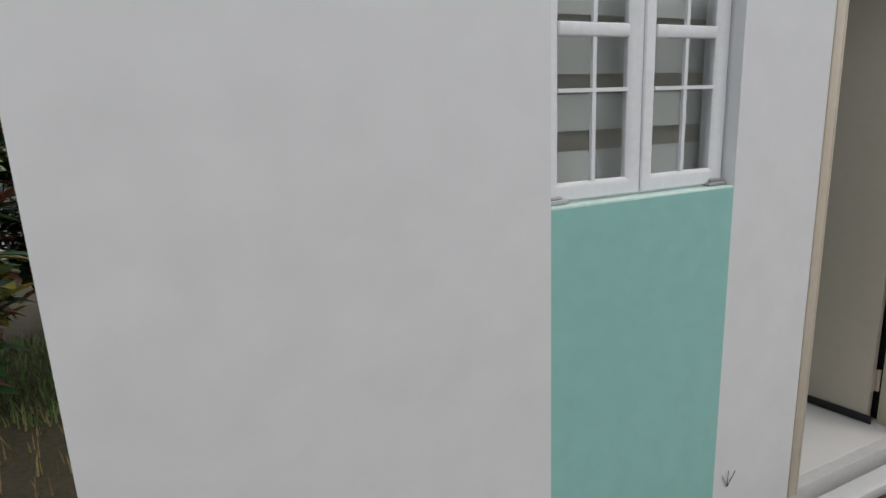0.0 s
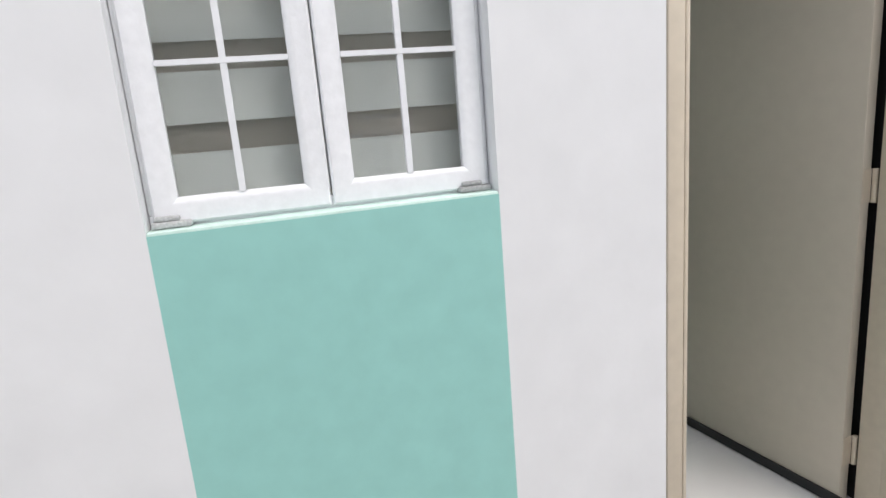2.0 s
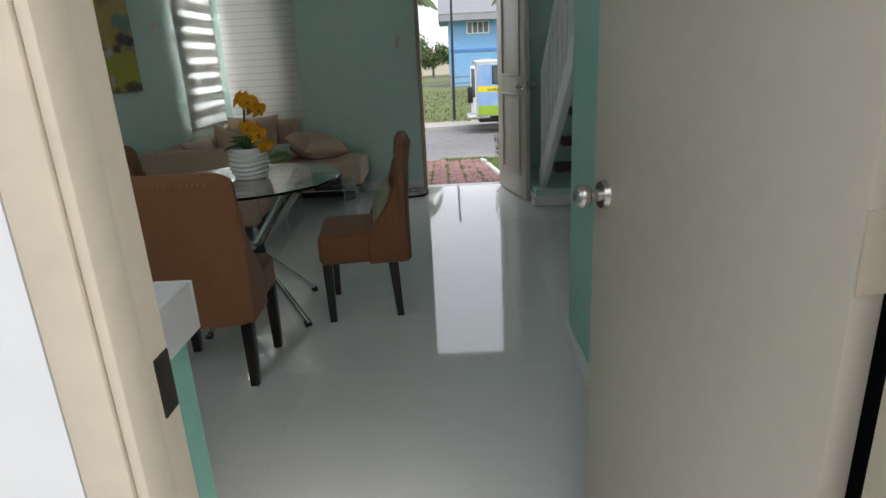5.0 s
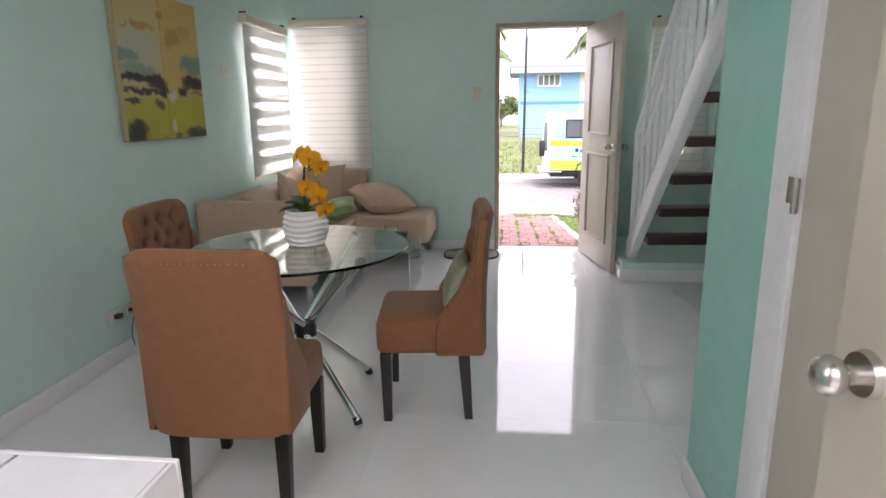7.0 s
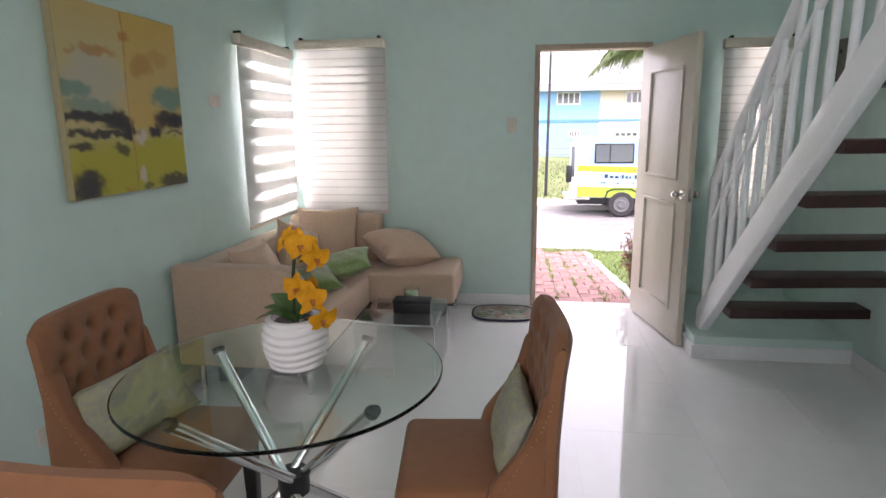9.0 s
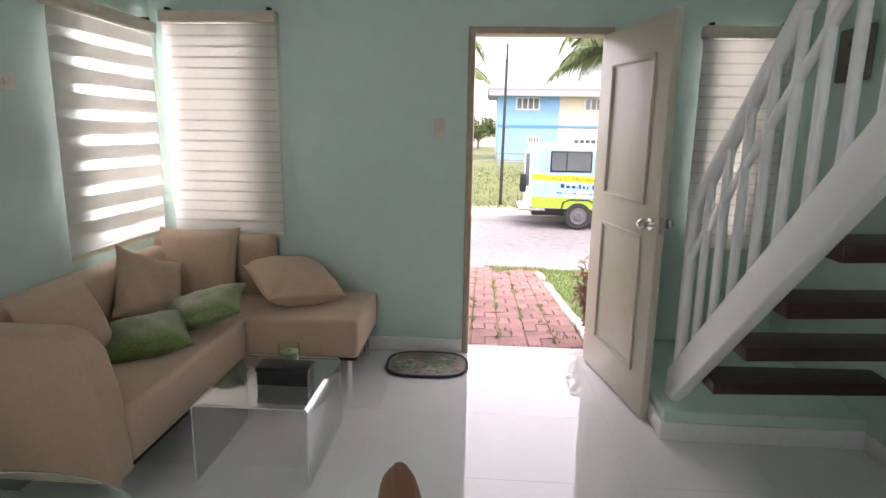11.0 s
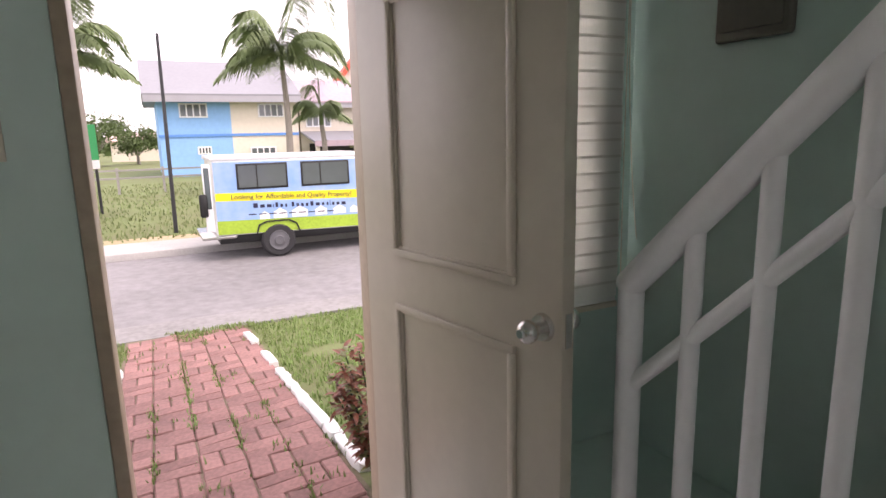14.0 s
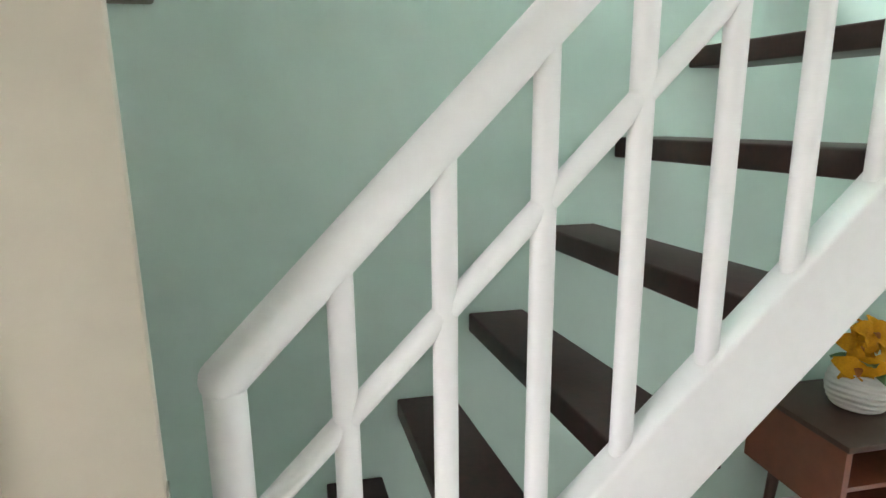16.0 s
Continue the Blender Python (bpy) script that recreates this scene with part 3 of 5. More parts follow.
for j in range(3):
    y1 = 4.048 - 0.3 * j
    y0 = max(YB + 0.004, y1 - 0.297)
    part("edge_tile", box(B(), 3.787, 3.797, y0, y1, 0.728, 0.846, 0.002, 1), COUNTER, ctr)
for i in range(5):
    x1 = 3.797 - 0.3 * i
    part("edge_tile", box(B(), x1 - 0.297, x1, 4.049, 4.059, 0.728, 0.846, 0.002, 1), COUNTER, ctr)
part("chipped_patch", prism(B(), [(3.575, 3.905), (3.632, 3.908), (3.641, 3.884), (3.618, 3.872), (3.58, 3.878)], "z", 0.8463, 0.8474), surf("chipped_mortar", (0.30, 0.27, 0.20), 0.9, vary=0.3, scale=30, bump=0.4), ctr, "chipped corner showing brown mortar")

# ---- dining chairs ----
def padded(half_w, profile, depth, tufts=False):
    """A thick curved back: profile rows of (z, y of the front, width factor)."""
    bm = B()
    nx, front, back = 34, [], []
    zs = np.linspace(0, 1, 41)
    pz, py, pw = [np.array([p[k] for p in profile]) for k in range(3)]
    s = (pz - pz[0]) / (pz[-1] - pz[0])
    for v in zs:
        z, y, w = np.interp(v, s, pz), np.interp(v, s, py), np.interp(v, s, pw)
        rf, rb = [], []
        for k in range(nx + 1):
            u = -1 + 2 * k / nx
            x = half_w * w * u
            top = z - 0.03 * abs(u) ** 7 * (v > 0.9) * (v - 0.9) / 0.1
            edge = (1 - abs(u) ** 6)
            roll = 1 - max(0, (v - 0.93) / 0.07) ** 2
            curve = 0.028 * u * u * (0.4 + 0.6 * v)
            dent = 0.0
            if tufts and v > 0.3:
                for r in range(5):
                    zc = 0.56 + 0.075 * r
                    for c in range(-2, 3):
                        xc = (c + 0.5 * (r % 2)) * 0.105
                        if abs(xc) < 0.2:
                            dent = max(dent, math.exp(-((x - xc) ** 2 + (z - zc) ** 2) / 0.0008))
            yf = y + curve - (0.030 * dent) - 0.025 * (1 - edge) - 0.02 * (1 - roll)
            yb = y - depth + 0.01 + curve * 0.6 + 0.022 * (1 - edge) + 0.02 * (1 - roll)
            rf.append(bm.verts.new((x, yf, top)))
            rb.append(bm.verts.new((x, yb, top)))
        front.append(rf)
        back.append(rb)
    for i in range(len(zs) - 1):
        for k in range(nx):
            bm.faces.new((front[i][k], front[i][k + 1], front[i + 1][k + 1], front[i + 1][k]))
            bm.faces.new((back[i][k + 1], back[i][k], back[i + 1][k], back[i + 1][k + 1]))
        bm.faces.new((front[i][0], front[i + 1][0], back[i + 1][0], back[i][0]))
        bm.faces.new((front[i + 1][nx], front[i][nx], back[i][nx], back[i + 1][nx]))
    for k in range(nx):
        bm.faces.new((front[-1][k], front[-1][k + 1], back[-1][k + 1], back[-1][k]))
        bm.faces.new((front[0][k + 1], front[0][k], back[0][k], back[0][k + 1]))
    return bm


def dining_chair(m):
    """Faces local +y; origin on the floor under the seat."""
    c = thing("dining_chair", "brown suede dining chair with tufted back and black legs", "chair", m, "chairs round the table")
    bm = box(B(), -0.225, 0.225, -0.20, 0.225, 0.315, 0.475, 0.035, 4)
    part("seat", bm, SUEDE, c, "thick brown suede seat")
    part("backrest", padded(0.236, [(0.31, -0.19, 0.88), (0.345, -0.19, 0.95), (0.45, -0.19, 0.97), (0.6, -0.192, 0.99), (0.8, -0.205, 1.02), (0.935, -0.225, 1.02)], 0.075, True), SUEDE, c, "tufted brown suede back")
    for sx in (-1, 1):
        bm = B()
        prism(bm, [(-0.235, 0.315), (-0.03, 0.315), (-0.03, 0.43), (-0.05, 0.50), (-0.095, 0.56), (-0.14, 0.62), (-0.168, 0.69), (-0.19, 0.77), (-0.225, 0.80)], "x", sx * 0.205 - 0.022, sx * 0.205 + 0.030 * sx + 0.012, 0.012)
        w = part("wing", bm, SUEDE, c, "sloping upholstered side wing")
        bm = B()
        for a, b in (((-0.03, 0.44), (-0.095, 0.56)), ((-0.095, 0.56), (-0.168, 0.69)), ((-0.168, 0.69), (-0.20, 0.78))):
            for q in np.linspace(0.08, 0.95, 6):
                ball(bm, (sx * 0.247, a[0] + (b[0] - a[0]) * q - 0.018, a[1] + (b[1] - a[1]) * q - 0.012), 0.0028, seg=6)
        tagged(part("nail_trim", bm, BRONZE, w, "row of small bright nail heads"), kind="stuff")
    bm = B()
    for k in range(22):
        u = -1 + 2 * k / 21
        ball(bm, (0.215 * u, -0.286 + 0.018 * u * u + 0.02 * abs(u) ** 6, 0.897 - 0.02 * abs(u) ** 6), 0.0032, seg=6)
    tagged(part("nail_trim", bm, BRONZE, c, "row of small bright nail heads"), kind="stuff")
    for x, y in ((-0.195, 0.185), (0.195, 0.185), (-0.185, -0.15), (0.185, -0.15)):
        bm = B()
        k = 0.02 if y < 0 else 0
        prism(bm, [(x - 0.025, 0.0 + y - 0.025), (x + 0.025, y - 0.025), (x + 0.025, y + 0.025), (x - 0.025, y + 0.025)], "z", 0.0, 0.318, 0.003)
        for v in bm.verts:
            if v.co.z < 0.1:
                v.co.x = x + (v.co.x - x) * 0.72
                v.co.y = y + (v.co.y - y) * 0.72 - k
        part("leg", bm, ESPRESSO, c, "black stained wooden leg")
    return c


chair = dining_chair(pose(3.915, 5.885, 0, 0, 0, 96))
copy_thing(chair, pose(3.333, 5.22, 0, 0, 0, 1))
copy_thing(chair, pose(2.90, 5.86, 0, 0, 0, -88))


# ---- cushions ----
def cushion(name, label, m, w, h, t, material, group=""):
    bm = B()
    n, top, low = 14, [], []
    for i in range(n + 1):
        a, b = [], []
        for j in range(n + 1):
            u, v = -1 + 2 * i / n, -1 + 2 * j / n
            pinch = 1 - 0.10 * (1 - abs(u) ** 2) * abs(v) ** 4 - 0.0
            pinch2 = 1 - 0.10 * (1 - abs(v) ** 2) * abs(u) ** 4
            f = max(0.0, (1 - abs(u) ** 2.6) * (1 - abs(v) ** 2.6)) ** 0.5
            wr = 0.004 * math.sin(9 * u + 5 * v) * f + 0.006 * noise.noise(Vector((u * 2.2, v * 2.2, w * 9)))
            a.append(bm.verts.new((u * w / 2 * pinch2, v * h / 2 * pinch, t / 2 * f + wr + 0.003)))
            b.append(bm.verts.new((u * w / 2 * pinch2, v * h / 2 * pinch, -t / 2 * f + wr - 0.003)))
        top.append(a)
        low.append(b)
    for i in range(n):
        for j in range(n):
            bm.faces.new((top[i][j], top[i + 1][j], top[i + 1][j + 1], top[i][j + 1]))
            bm.faces.new((low[i][j + 1], low[i + 1][j + 1], low[i + 1][j], low[i][j]))
    for k in range(n):
        bm.faces.new((top[k][0], low[k][0], low[k + 1][0], top[k + 1][0]))
        bm.faces.new((top[k + 1][n], low[k + 1][n], low[k][n], top[k][n]))
        bm.faces.new((top[0][k + 1], low[0][k + 1], low[0][k], top[0][k]))
        bm.faces.new((top[n][k], low[n][k], low[n][k + 1], top[n][k + 1]))
    ob = made(name, bm, material)
    ob.matrix_basis = m
    return tagged(ob, label, "cushion", group)


GREENSILK = surf("green_satin", (0.125, 0.20, 0.038), 0.42, vary=0.45, scale=13, bump=0.15, bump_scale=14, sheen=0.3)
GREENPALE = surf("pale_green_satin", (0.19, 0.26, 0.085), 0.42, vary=0.4, scale=13, bump=0.15, bump_scale=14, sheen=0.3, second=(0.07, 0.17, 0.04))
FLORAL = surf("grey_green_print", (0.36, 0.37, 0.17), 0.85, vary=0.2, scale=9, second=(0.30, 0.29, 0.29))
cushion("chair_cushion", "grey and green printed cushion propped on a dining chair", pose(2.80, 5.82, 0.595, 62, -6, 70), 0.44, 0.25, 0.10, FLORAL, "chair cushions")
cushion("chair_cushion", "grey and green printed cushion propped on a dining chair", pose(4.04, 5.88, 0.585, 70, 0, -84), 0.38, 0.23, 0.085, FLORAL, "chair cushions")

# ---- glass dining table ----
TC = Vector((3.35, 5.81, 0))
table = thing("dining_table", "round glass dining table on crossed chrome tubes", "table", pose(*TC))
bm = lathe(B(), [(0.46, 0.742), (0.478, 0.742), (0.482, 0.746), (0.482, 0.751), (0.478, 0.755), (0.46, 0.755)], 96)
bmesh.ops.contextual_create(bm, geom=[v for v in bm.verts if abs(v.co.z - 0.755) < 1e-4 and (v.co.x ** 2 + v.co.y ** 2) < 0.4624 ** 2])
part("tabletop", bm, TABLEGLASS, table, "clear round glass top with a greenish edge").visible_shadow = False
for x, y in ((-0.297, 0.175), (0.196, 0.305), (-0.194, -0.340), (0.319, -0.24)):
    top, hub = Vector((x, y, 0.735)), Vector((0, 0, 0.37))
    off = Vector((-y, x, 0)).normalized() * 0.022
    foot = Vector((-x * 0.98, -y * 0.98, 0.02))
    leg = part("leg", rod(B(), foot + off, top + off, 0.017, None, 18), CHROME, table, "chrome tube")
    part("foot_cap", rod(B(), foot + off + Vector((0, 0, -0.018)), foot + off + (top - foot) * 0.02, 0.019, None, 14), BLACKP, leg, "black rubber foot")
    part("top_pad", rod(B(), top + off - (top - foot) * 0.015, top + off + Vector((0, 0, 0.006)), 0.021, None, 14), BLACKP, leg, "dark pad under the glass")
part("hub", rod(ball(B(), (0, 0, 0.37), 0.045, (1, 1, 0.8), 16), (0, 0, 0.335), (0, 0, 0.405), 0.05, None, 20), BLACKP, table, "black joint of the tubes")

# ---- flower pots ----
CERAMIC = surf("white_ceramic", (0.74, 0.72, 0.69), 0.5, vary=0.04, bump=0.03)
ORCHID = surf("orange_petal", (0.70, 0.34, 0.010), 0.65, vary=0.15, scale=30, second=(0.62, 0.25, 0.006), spec=0.2)
LIPC = surf("rust_petal", (0.42, 0.13, 0.01), 0.6, vary=0.2, scale=30)
LEAFG = surf("green_leaf", (0.035, 0.10, 0.022), 0.45, vary=0.3, scale=15)
POTLEAF = surf("glossy_green_leaf", (0.055, 0.15, 0.028), 0.4, vary=0.25, scale=15)
STEM = surf("dark_stem", (0.03, 0.045, 0.015), 0.6)
PEBBLE = surf("grey_pebble", (0.22, 0.19, 0.16), 0.7, vary=0.3, scale=30)


def petal(bm, root, way, up, length, width, curl, n=5):
    way, up = Vector(way).normalized(), Vector(up)
    side = way.cross(up).normalized()
    up = side.cross(way)
    rows = []
    for k in range(n + 1):
        s = k / n
        w = width * (math.sin(math.pi * min(1, 0.12 + s * 0.86)) ** 0.7) * 0.5
        c = Vector(root) + way * length * s + up * (-curl * s * s)
        rows.append([bm.verts.new(c - side * w + up * w * 0.35), bm.verts.new(c), bm.verts.new(c + side * w + up * w * 0.35)])
    for a, b in zip(rows, rows[1:]):
        bm.faces.new((a[0], a[1], b[1], b[0]))
        bm.faces.new((a[1], a[2], b[2], b[1]))


def bloom_petal(bm, root, way, up, length, width, cup, ruffle):
    """A rounded petal with a narrow claw, a cupped face and a wavy rim."""
    way, up = Vector(way).normalized(), Vector(up)
    side = way.cross(up).normalized()
    up = side.cross(way)
    rows = []
    for k in range(8):
        q = k / 7
        w = width * 0.5 * math.sin(math.pi * (0.06 + 0.88 * q ** 0.8)) ** 0.8
        row = []
        for j in range(5):
            e = (j - 2) / 2
            lift = cup * (0.35 * e * e * w / length + 0.5 * q - 0.9 * q * q) + ruffle * q * math.sin(3.1 * e + 7 * q)
            row.append(bm.verts.new(Vector(root) + way * length * q + side * w * e + up * lift * length))
        rows.append(row)
    for a, b in zip(rows, rows[1:]):
        for j in range(4):
            bm.faces.new((a[j], a[j + 1], b[j + 1], b[j]))


def lily(parent, at, facing, size, rng):
    f = Vector(facing).normalized()
    ref = Vector((0, 0, 1)) if abs(f.z) < 0.9 else Vector((1, 0, 0))
    a = f.cross(ref).normalized()
    b = a.cross(f)
    bm = B()
    for k in range(5):
        t = math.pi / 2 + 2 * math.pi * k / 5 + rng.uniform(-0.12, 0.12)
        d = a * math.cos(t) + b * math.sin(t)
        broad = k in (1, 4)
        bloom_petal(bm, Vector(at) + f * (0.003 if broad else 0.0), d + f * rng.uniform(0.0, 0.35), f, size * rng.uniform(0.9, 1.08), size * (1.0 if broad else 0.6), rng.uniform(0.3, 0.9), rng.uniform(0.03, 0.09))
    blossom = part("blossom", bm, ORCHID, parent, "orange silk blossom")
    bm = B()
    bloom_petal(bm, Vector(at), f - b * 0.7, b, size * 0.5, size * 0.36, 0.9, 0.05)
    part("lip", bm, LIPC, blossom, "rust coloured lip")
    part("stalk", rod(B(), Vector(at), Vector((at[0] * 0.35, at[1] * 0.35 + 0.006, at[2] - size * 0.35)), 0.0022, 0.0028, 6), STEM, blossom)


def flower_pot(m, label, radius, height, seed, blooms, stem_top):
    rng = random.Random(seed)
    p = thing("flower_pot", label, "flower pot", m)
    prof = [(radius * 0.55, 0.0)]
    for k in range(57):
        s = k / 56
        body = radius * (0.62 + 0.40 * math.sin(math.pi * (0.12 + 0.72 * s)) ** 0.9)
        prof.append((body + radius * 0.035 * math.sin(2 * math.pi * s * 6.5), height * s))
    prof += [(prof[-1][0] - 0.012, height), (prof[-1][0] - 0.02, height * 0.86), (0.001, height * 0.84)]
    bm = lathe(B(), prof, 40)
    for v in bm.verts:
        v.co.z += 0.004 * math.sin(3 * math.atan2(v.co.y, v.co.x) + seed) * (0.1 < v.co.z / height < 0.97)
    part("pot", bm, CERAMIC, p, "ribbed white ceramic pot")
    bm = B()
    for k in range(22):
        t, r = rng.uniform(0, 6.28), radius * 0.62 * math.sqrt(rng.random())
        ball(bm, (r * math.cos(t), r * math.sin(t), height * 0.88), rng.uniform(0.008, 0.016), (1, 1, 0.7), 7)
    part("pebbles", bm, PEBBLE, p)
    bm = B()
    last = Vector((0, 0, height * 0.85))
    for k in range(1, 9):
        s = k / 8
        nxt = Vector((stem_top[0] * s * s, stem_top[1] * s * s, height * 0.85 + (stem_top[2] - height * 0.85) * s ** 0.8))
        rod(bm, last, nxt, 0.006, 0.005, 7)
        last = nxt
    part("stem", bm, STEM, p, "dark green stem")
    for t, rise, long in ((3.0, 0.35, 0.125), (2.5, 1.1, 0.135), (3.7, 1.3, 0.10), (1.2, 1.0, 0.11)):
        bm = B()
        bloom_petal(bm, (0, 0, height * 0.88), (math.cos(t), math.sin(t), rise), (0, 0, 1), long * radius / 0.1, 0.088 * radius / 0.1, 0.9, 0.02)
        part("leaf", bm, POTLEAF, p, "broad green leaf")
    for at, facing, size in blooms:
        lily(p, at, facing, size, rng)
    return p


flower_pot(pose(3.372, 5.845, 0.756), "ribbed white ceramic pot of orange silk flowers on the glass table", 0.098, 0.155, 3,
           [((0.0, -0.01, 0.395), (-0.45, -0.8, 0.35), 0.048), ((0.045, -0.03, 0.385), (0.3, -0.9, 0.2), 0.050), ((0.085, -0.02, 0.345), (0.7, -0.7, -0.1), 0.048), ((0.04, 0.03, 0.35), (0.2, 0.9, 0.2), 0.046),
            ((0.03, -0.03, 0.255), (-0.2, -1.0, 0.1), 0.050), ((0.075, -0.04, 0.225), (0.5, -0.85, 0.0), 0.050), ((0.06, 0.02, 0.24), (0.6, 0.6, 0.2), 0.046), ((0.105, -0.045, 0.165), (0.6, -0.75, -0.3), 0.048)], (0.02, 0.0, 0.40))

# ---- sofa ----
sofa = thing("sofa", "beige upholstered corner sofa with a chaise end", "sofa")
part("seat_long", box(B(), 2.20, 2.955, 7.20, 8.30, 0.19, 0.425, 0.03, 3), BEIGE, sofa, "beige upholstered seat")
bm = box(B(), 2.20, 3.585, 8.302, 8.93, 0.20, 0.425, 0.03, 3)
part("seat_chaise", bm, BEIGE, sofa, "beige chaise seat with button tufts")
for x in (2.55, 3.0, 3.3):
    for y in (8.47, 8.72):
        part("button", ball(B(), (x, y, 0.425), 0.014, (1, 1, 0.4), 10), BEIGE, sofa)
# black sheets added below the seats to deepen the shade on the floor
part("underside_shade", box(B(), 2.21, 2.945, 7.21, 8.30, 0.183, 0.189), BLACKP, sofa, "black sheet added to deepen the shade under the seat")
part("underside_shade", box(B(), 2.21, 3.575, 8.303, 8.92, 0.193, 0.199), BLACKP, sofa, "black sheet added to deepen the shade under the seat")
part("plinth", box(B(), 2.30, 2.42, 7.25, 8.85, 0.004, 0.182), BLACKP, sofa, "black base rail under the sofa")
part("plinth", box(B(), 2.42, 3.45, 8.76, 8.85, 0.004, 0.192), BLACKP, sofa, "black base rail under the chaise")
bm = B()
prism(bm, [(2.17, 0.17), (2.955, 0.17), (2.93, 0.50), (2.89, 0.66), (2.83, 0.735), (2.76, 0.75), (2.17, 0.75)], "y", 7.07, 7.205, 0.02)
part("armrest", bm, BEIGE, sofa, "sloping beige arm")
part("backrest_long", box(B(), 2.17, 2.36, 7.207, 8.75, 0.30, 0.735, 0.045, 4), BEIGE, sofa)
part("backrest_short", box(B(), 2.17, 2.93, 8.755, 8.945, 0.30, 0.79, 0.045, 4), BEIGE, sofa)
for x, y in ((2.26, 7.15), (2.90, 7.15), (2.90, 8.25), (3.52, 8.37), (3.52, 8.87), (2.26, 8.87)):
    part("leg", rod(B(), (x, y, 0), (x, y, 0.205), 0.018, None, 16), CHROME, sofa, "chrome sofa leg")
cushion("sofa_cushion", "square beige cushion propped in the sofa corner", pose(2.53, 8.64, 0.635, 74, 0, 6), 0.49, 0.47, 0.16, BEIGE, "beige sofa cushions")
cushion("sofa_cushion", "beige cushion lying on the chaise", pose(3.12, 8.66, 0.555, 12, 6, 40), 0.49, 0.49, 0.23, BEIGE, "beige sofa cushions")
cushion("sofa_cushion", "beige cushion leaning against the long back", pose(2.455, 8.22, 0.60, 66, 24, 64), 0.42, 0.40, 0.14, BEIGE, "beige sofa cushions")
cushion("sofa_cushion", "beige cushion leaning beside the arm", pose(2.47, 7.55, 0.60, 64, 0, 88), 0.44, 0.40, 0.14, BEIGE, "beige sofa cushions")
cushion("green_cushion", "dark green satin cushion lying on the sofa", pose(2.66, 7.80, 0.485, 8, -6, 30), 0.42, 0.40, 0.12, GREENSILK, "green cushions")
cushion("green_cushion", "pale green satin cushion overlapping another", pose(2.80, 8.13, 0.53, 10, -14, 15), 0.42, 0.36, 0.13, GREENPALE, "green cushions")

# ---- coffee table, box and candle ----
ct = thing("coffee_table", "low clear acrylic waterfall coffee table", "coffee table")
bm = B()
prism(bm, [(3.08, 0.0), (3.08, 0.335), (3.095, 0.352), (3.560, 0.352), (3.575, 0.335), (3.575, 0.0), (3.563, 0.0), (3.563, 0.33), (3.555, 0.340), (3.10, 0.340), (3.092, 0.33), (3.092, 0.0)], "y", 7.40, 7.96)
part("acrylic_shell", bm, ACRYLIC, ct).visible_shadow = False
for y in (7.398, 7.96):
    bm = B()
    for a, b in (((3.086, y, 0.002), (3.086, y, 0.335)), ((3.086, y, 0.335), (3.098, y, 0.346)), ((3.098, y, 0.346), (3.557, y, 0.346)), ((3.557, y, 0.346), (3.569, y, 0.335)), ((3.569, y, 0.335), (3.569, y, 0.002))):
        rod(bm, a, b, 0.0026, None, 8)
    part("edge", bm, FROST, ct, "bright polished acrylic edge")
tb = thing("tissue_box", "black lacquered box on the coffee table", "box")
part("body", box(B(), 3.285, 3.515, 7.60, 7.70, 0.353, 0.415, 0.004), BLACKP, tb)
part("lid", box(B(), 3.281, 3.519, 7.596, 7.704, 0.4155, 0.437, 0.004), BLACKP, tb)
cdl = thing("candle", "pale green candle in a glass tumbler", "candle", pose(3.36, 7.82, 0.353))
WAX = surf("green_wax", (0.42, 0.55, 0.30), 0.5)
part("wax", rod(B(), (0, 0, 0.004), (0, 0, 0.078), 0.043, None, 24), WAX, cdl)
part("tumbler", lathe(B(), [(0.043, 0.0), (0.049, 0.002), (0.050, 0.105), (0.047, 0.105), (0.046, 0.006), (0.01, 0.004)], 32), PANE, cdl)
part("wick", rod(B(), (0, 0, 0.078), (0.001, 0, 0.088), 0.001, None, 5), BLACKP, cdl)

# ---- door mat ----
def oval(a, b, power, n=48):
    out = []
    for k in range(n):
        t = 2 * math.pi * k / n
        c, s = math.cos(t), math.sin(t)
        out.append((a * math.copysign(abs(c) ** (2 / power), c), b * math.copysign(abs(s) ** (2 / power), s)))
    return out


RAG = surf("mottled_rag_weave", (0.34, 0.33, 0.27), 0.95, vary=0.4, scale=18, bump=0.6, bump_scale=70, second=(0.09, 0.12, 0.09))
NAVY = surf("navy_binding", (0.02, 0.025, 0.06), 0.9, bump=0.3, bump_scale=100)
mat = thing("door_mat", "mottled green rag door mat with navy binding", "door mat", pose(3.935, 8.745, 0, 0, 0, 2))
part("weave", prism(B(), oval(0.245, 0.19, 3), "z", 0.001, 0.014, 0.0), RAG, mat)
bm = B()
ring = oval(0.252, 0.197, 3, 60)
for k in range(60):
    p, q = ring[k], ring[(k + 1) % 60]
    rod(bm, (*p, 0.010), (*q, 0.010), 0.009, None, 8)
part("binding", bm, NAVY, mat, "navy stitched binding")
rag = random.Random(17)
for tone, count in (((0.42, 0.14, 0.17), 26), ((0.10, 0.24, 0.14), 30), ((0.48, 0.47, 0.44), 24)):
    bm = B()
    for k in range(count):
        x, y = rag.uniform(-0.2, 0.2), rag.uniform(-0.15, 0.15)
        ball(bm, (x, y, 0.0145), rag.uniform(0.008, 0.016), (1.6, 0.7, 0.22), 7)
    tagged(part("rag_knot", bm, surf("rag_cloth", tone, 0.95, vary=0.3, scale=40), mat, "coloured rag ends in the weave"), kind="stuff")

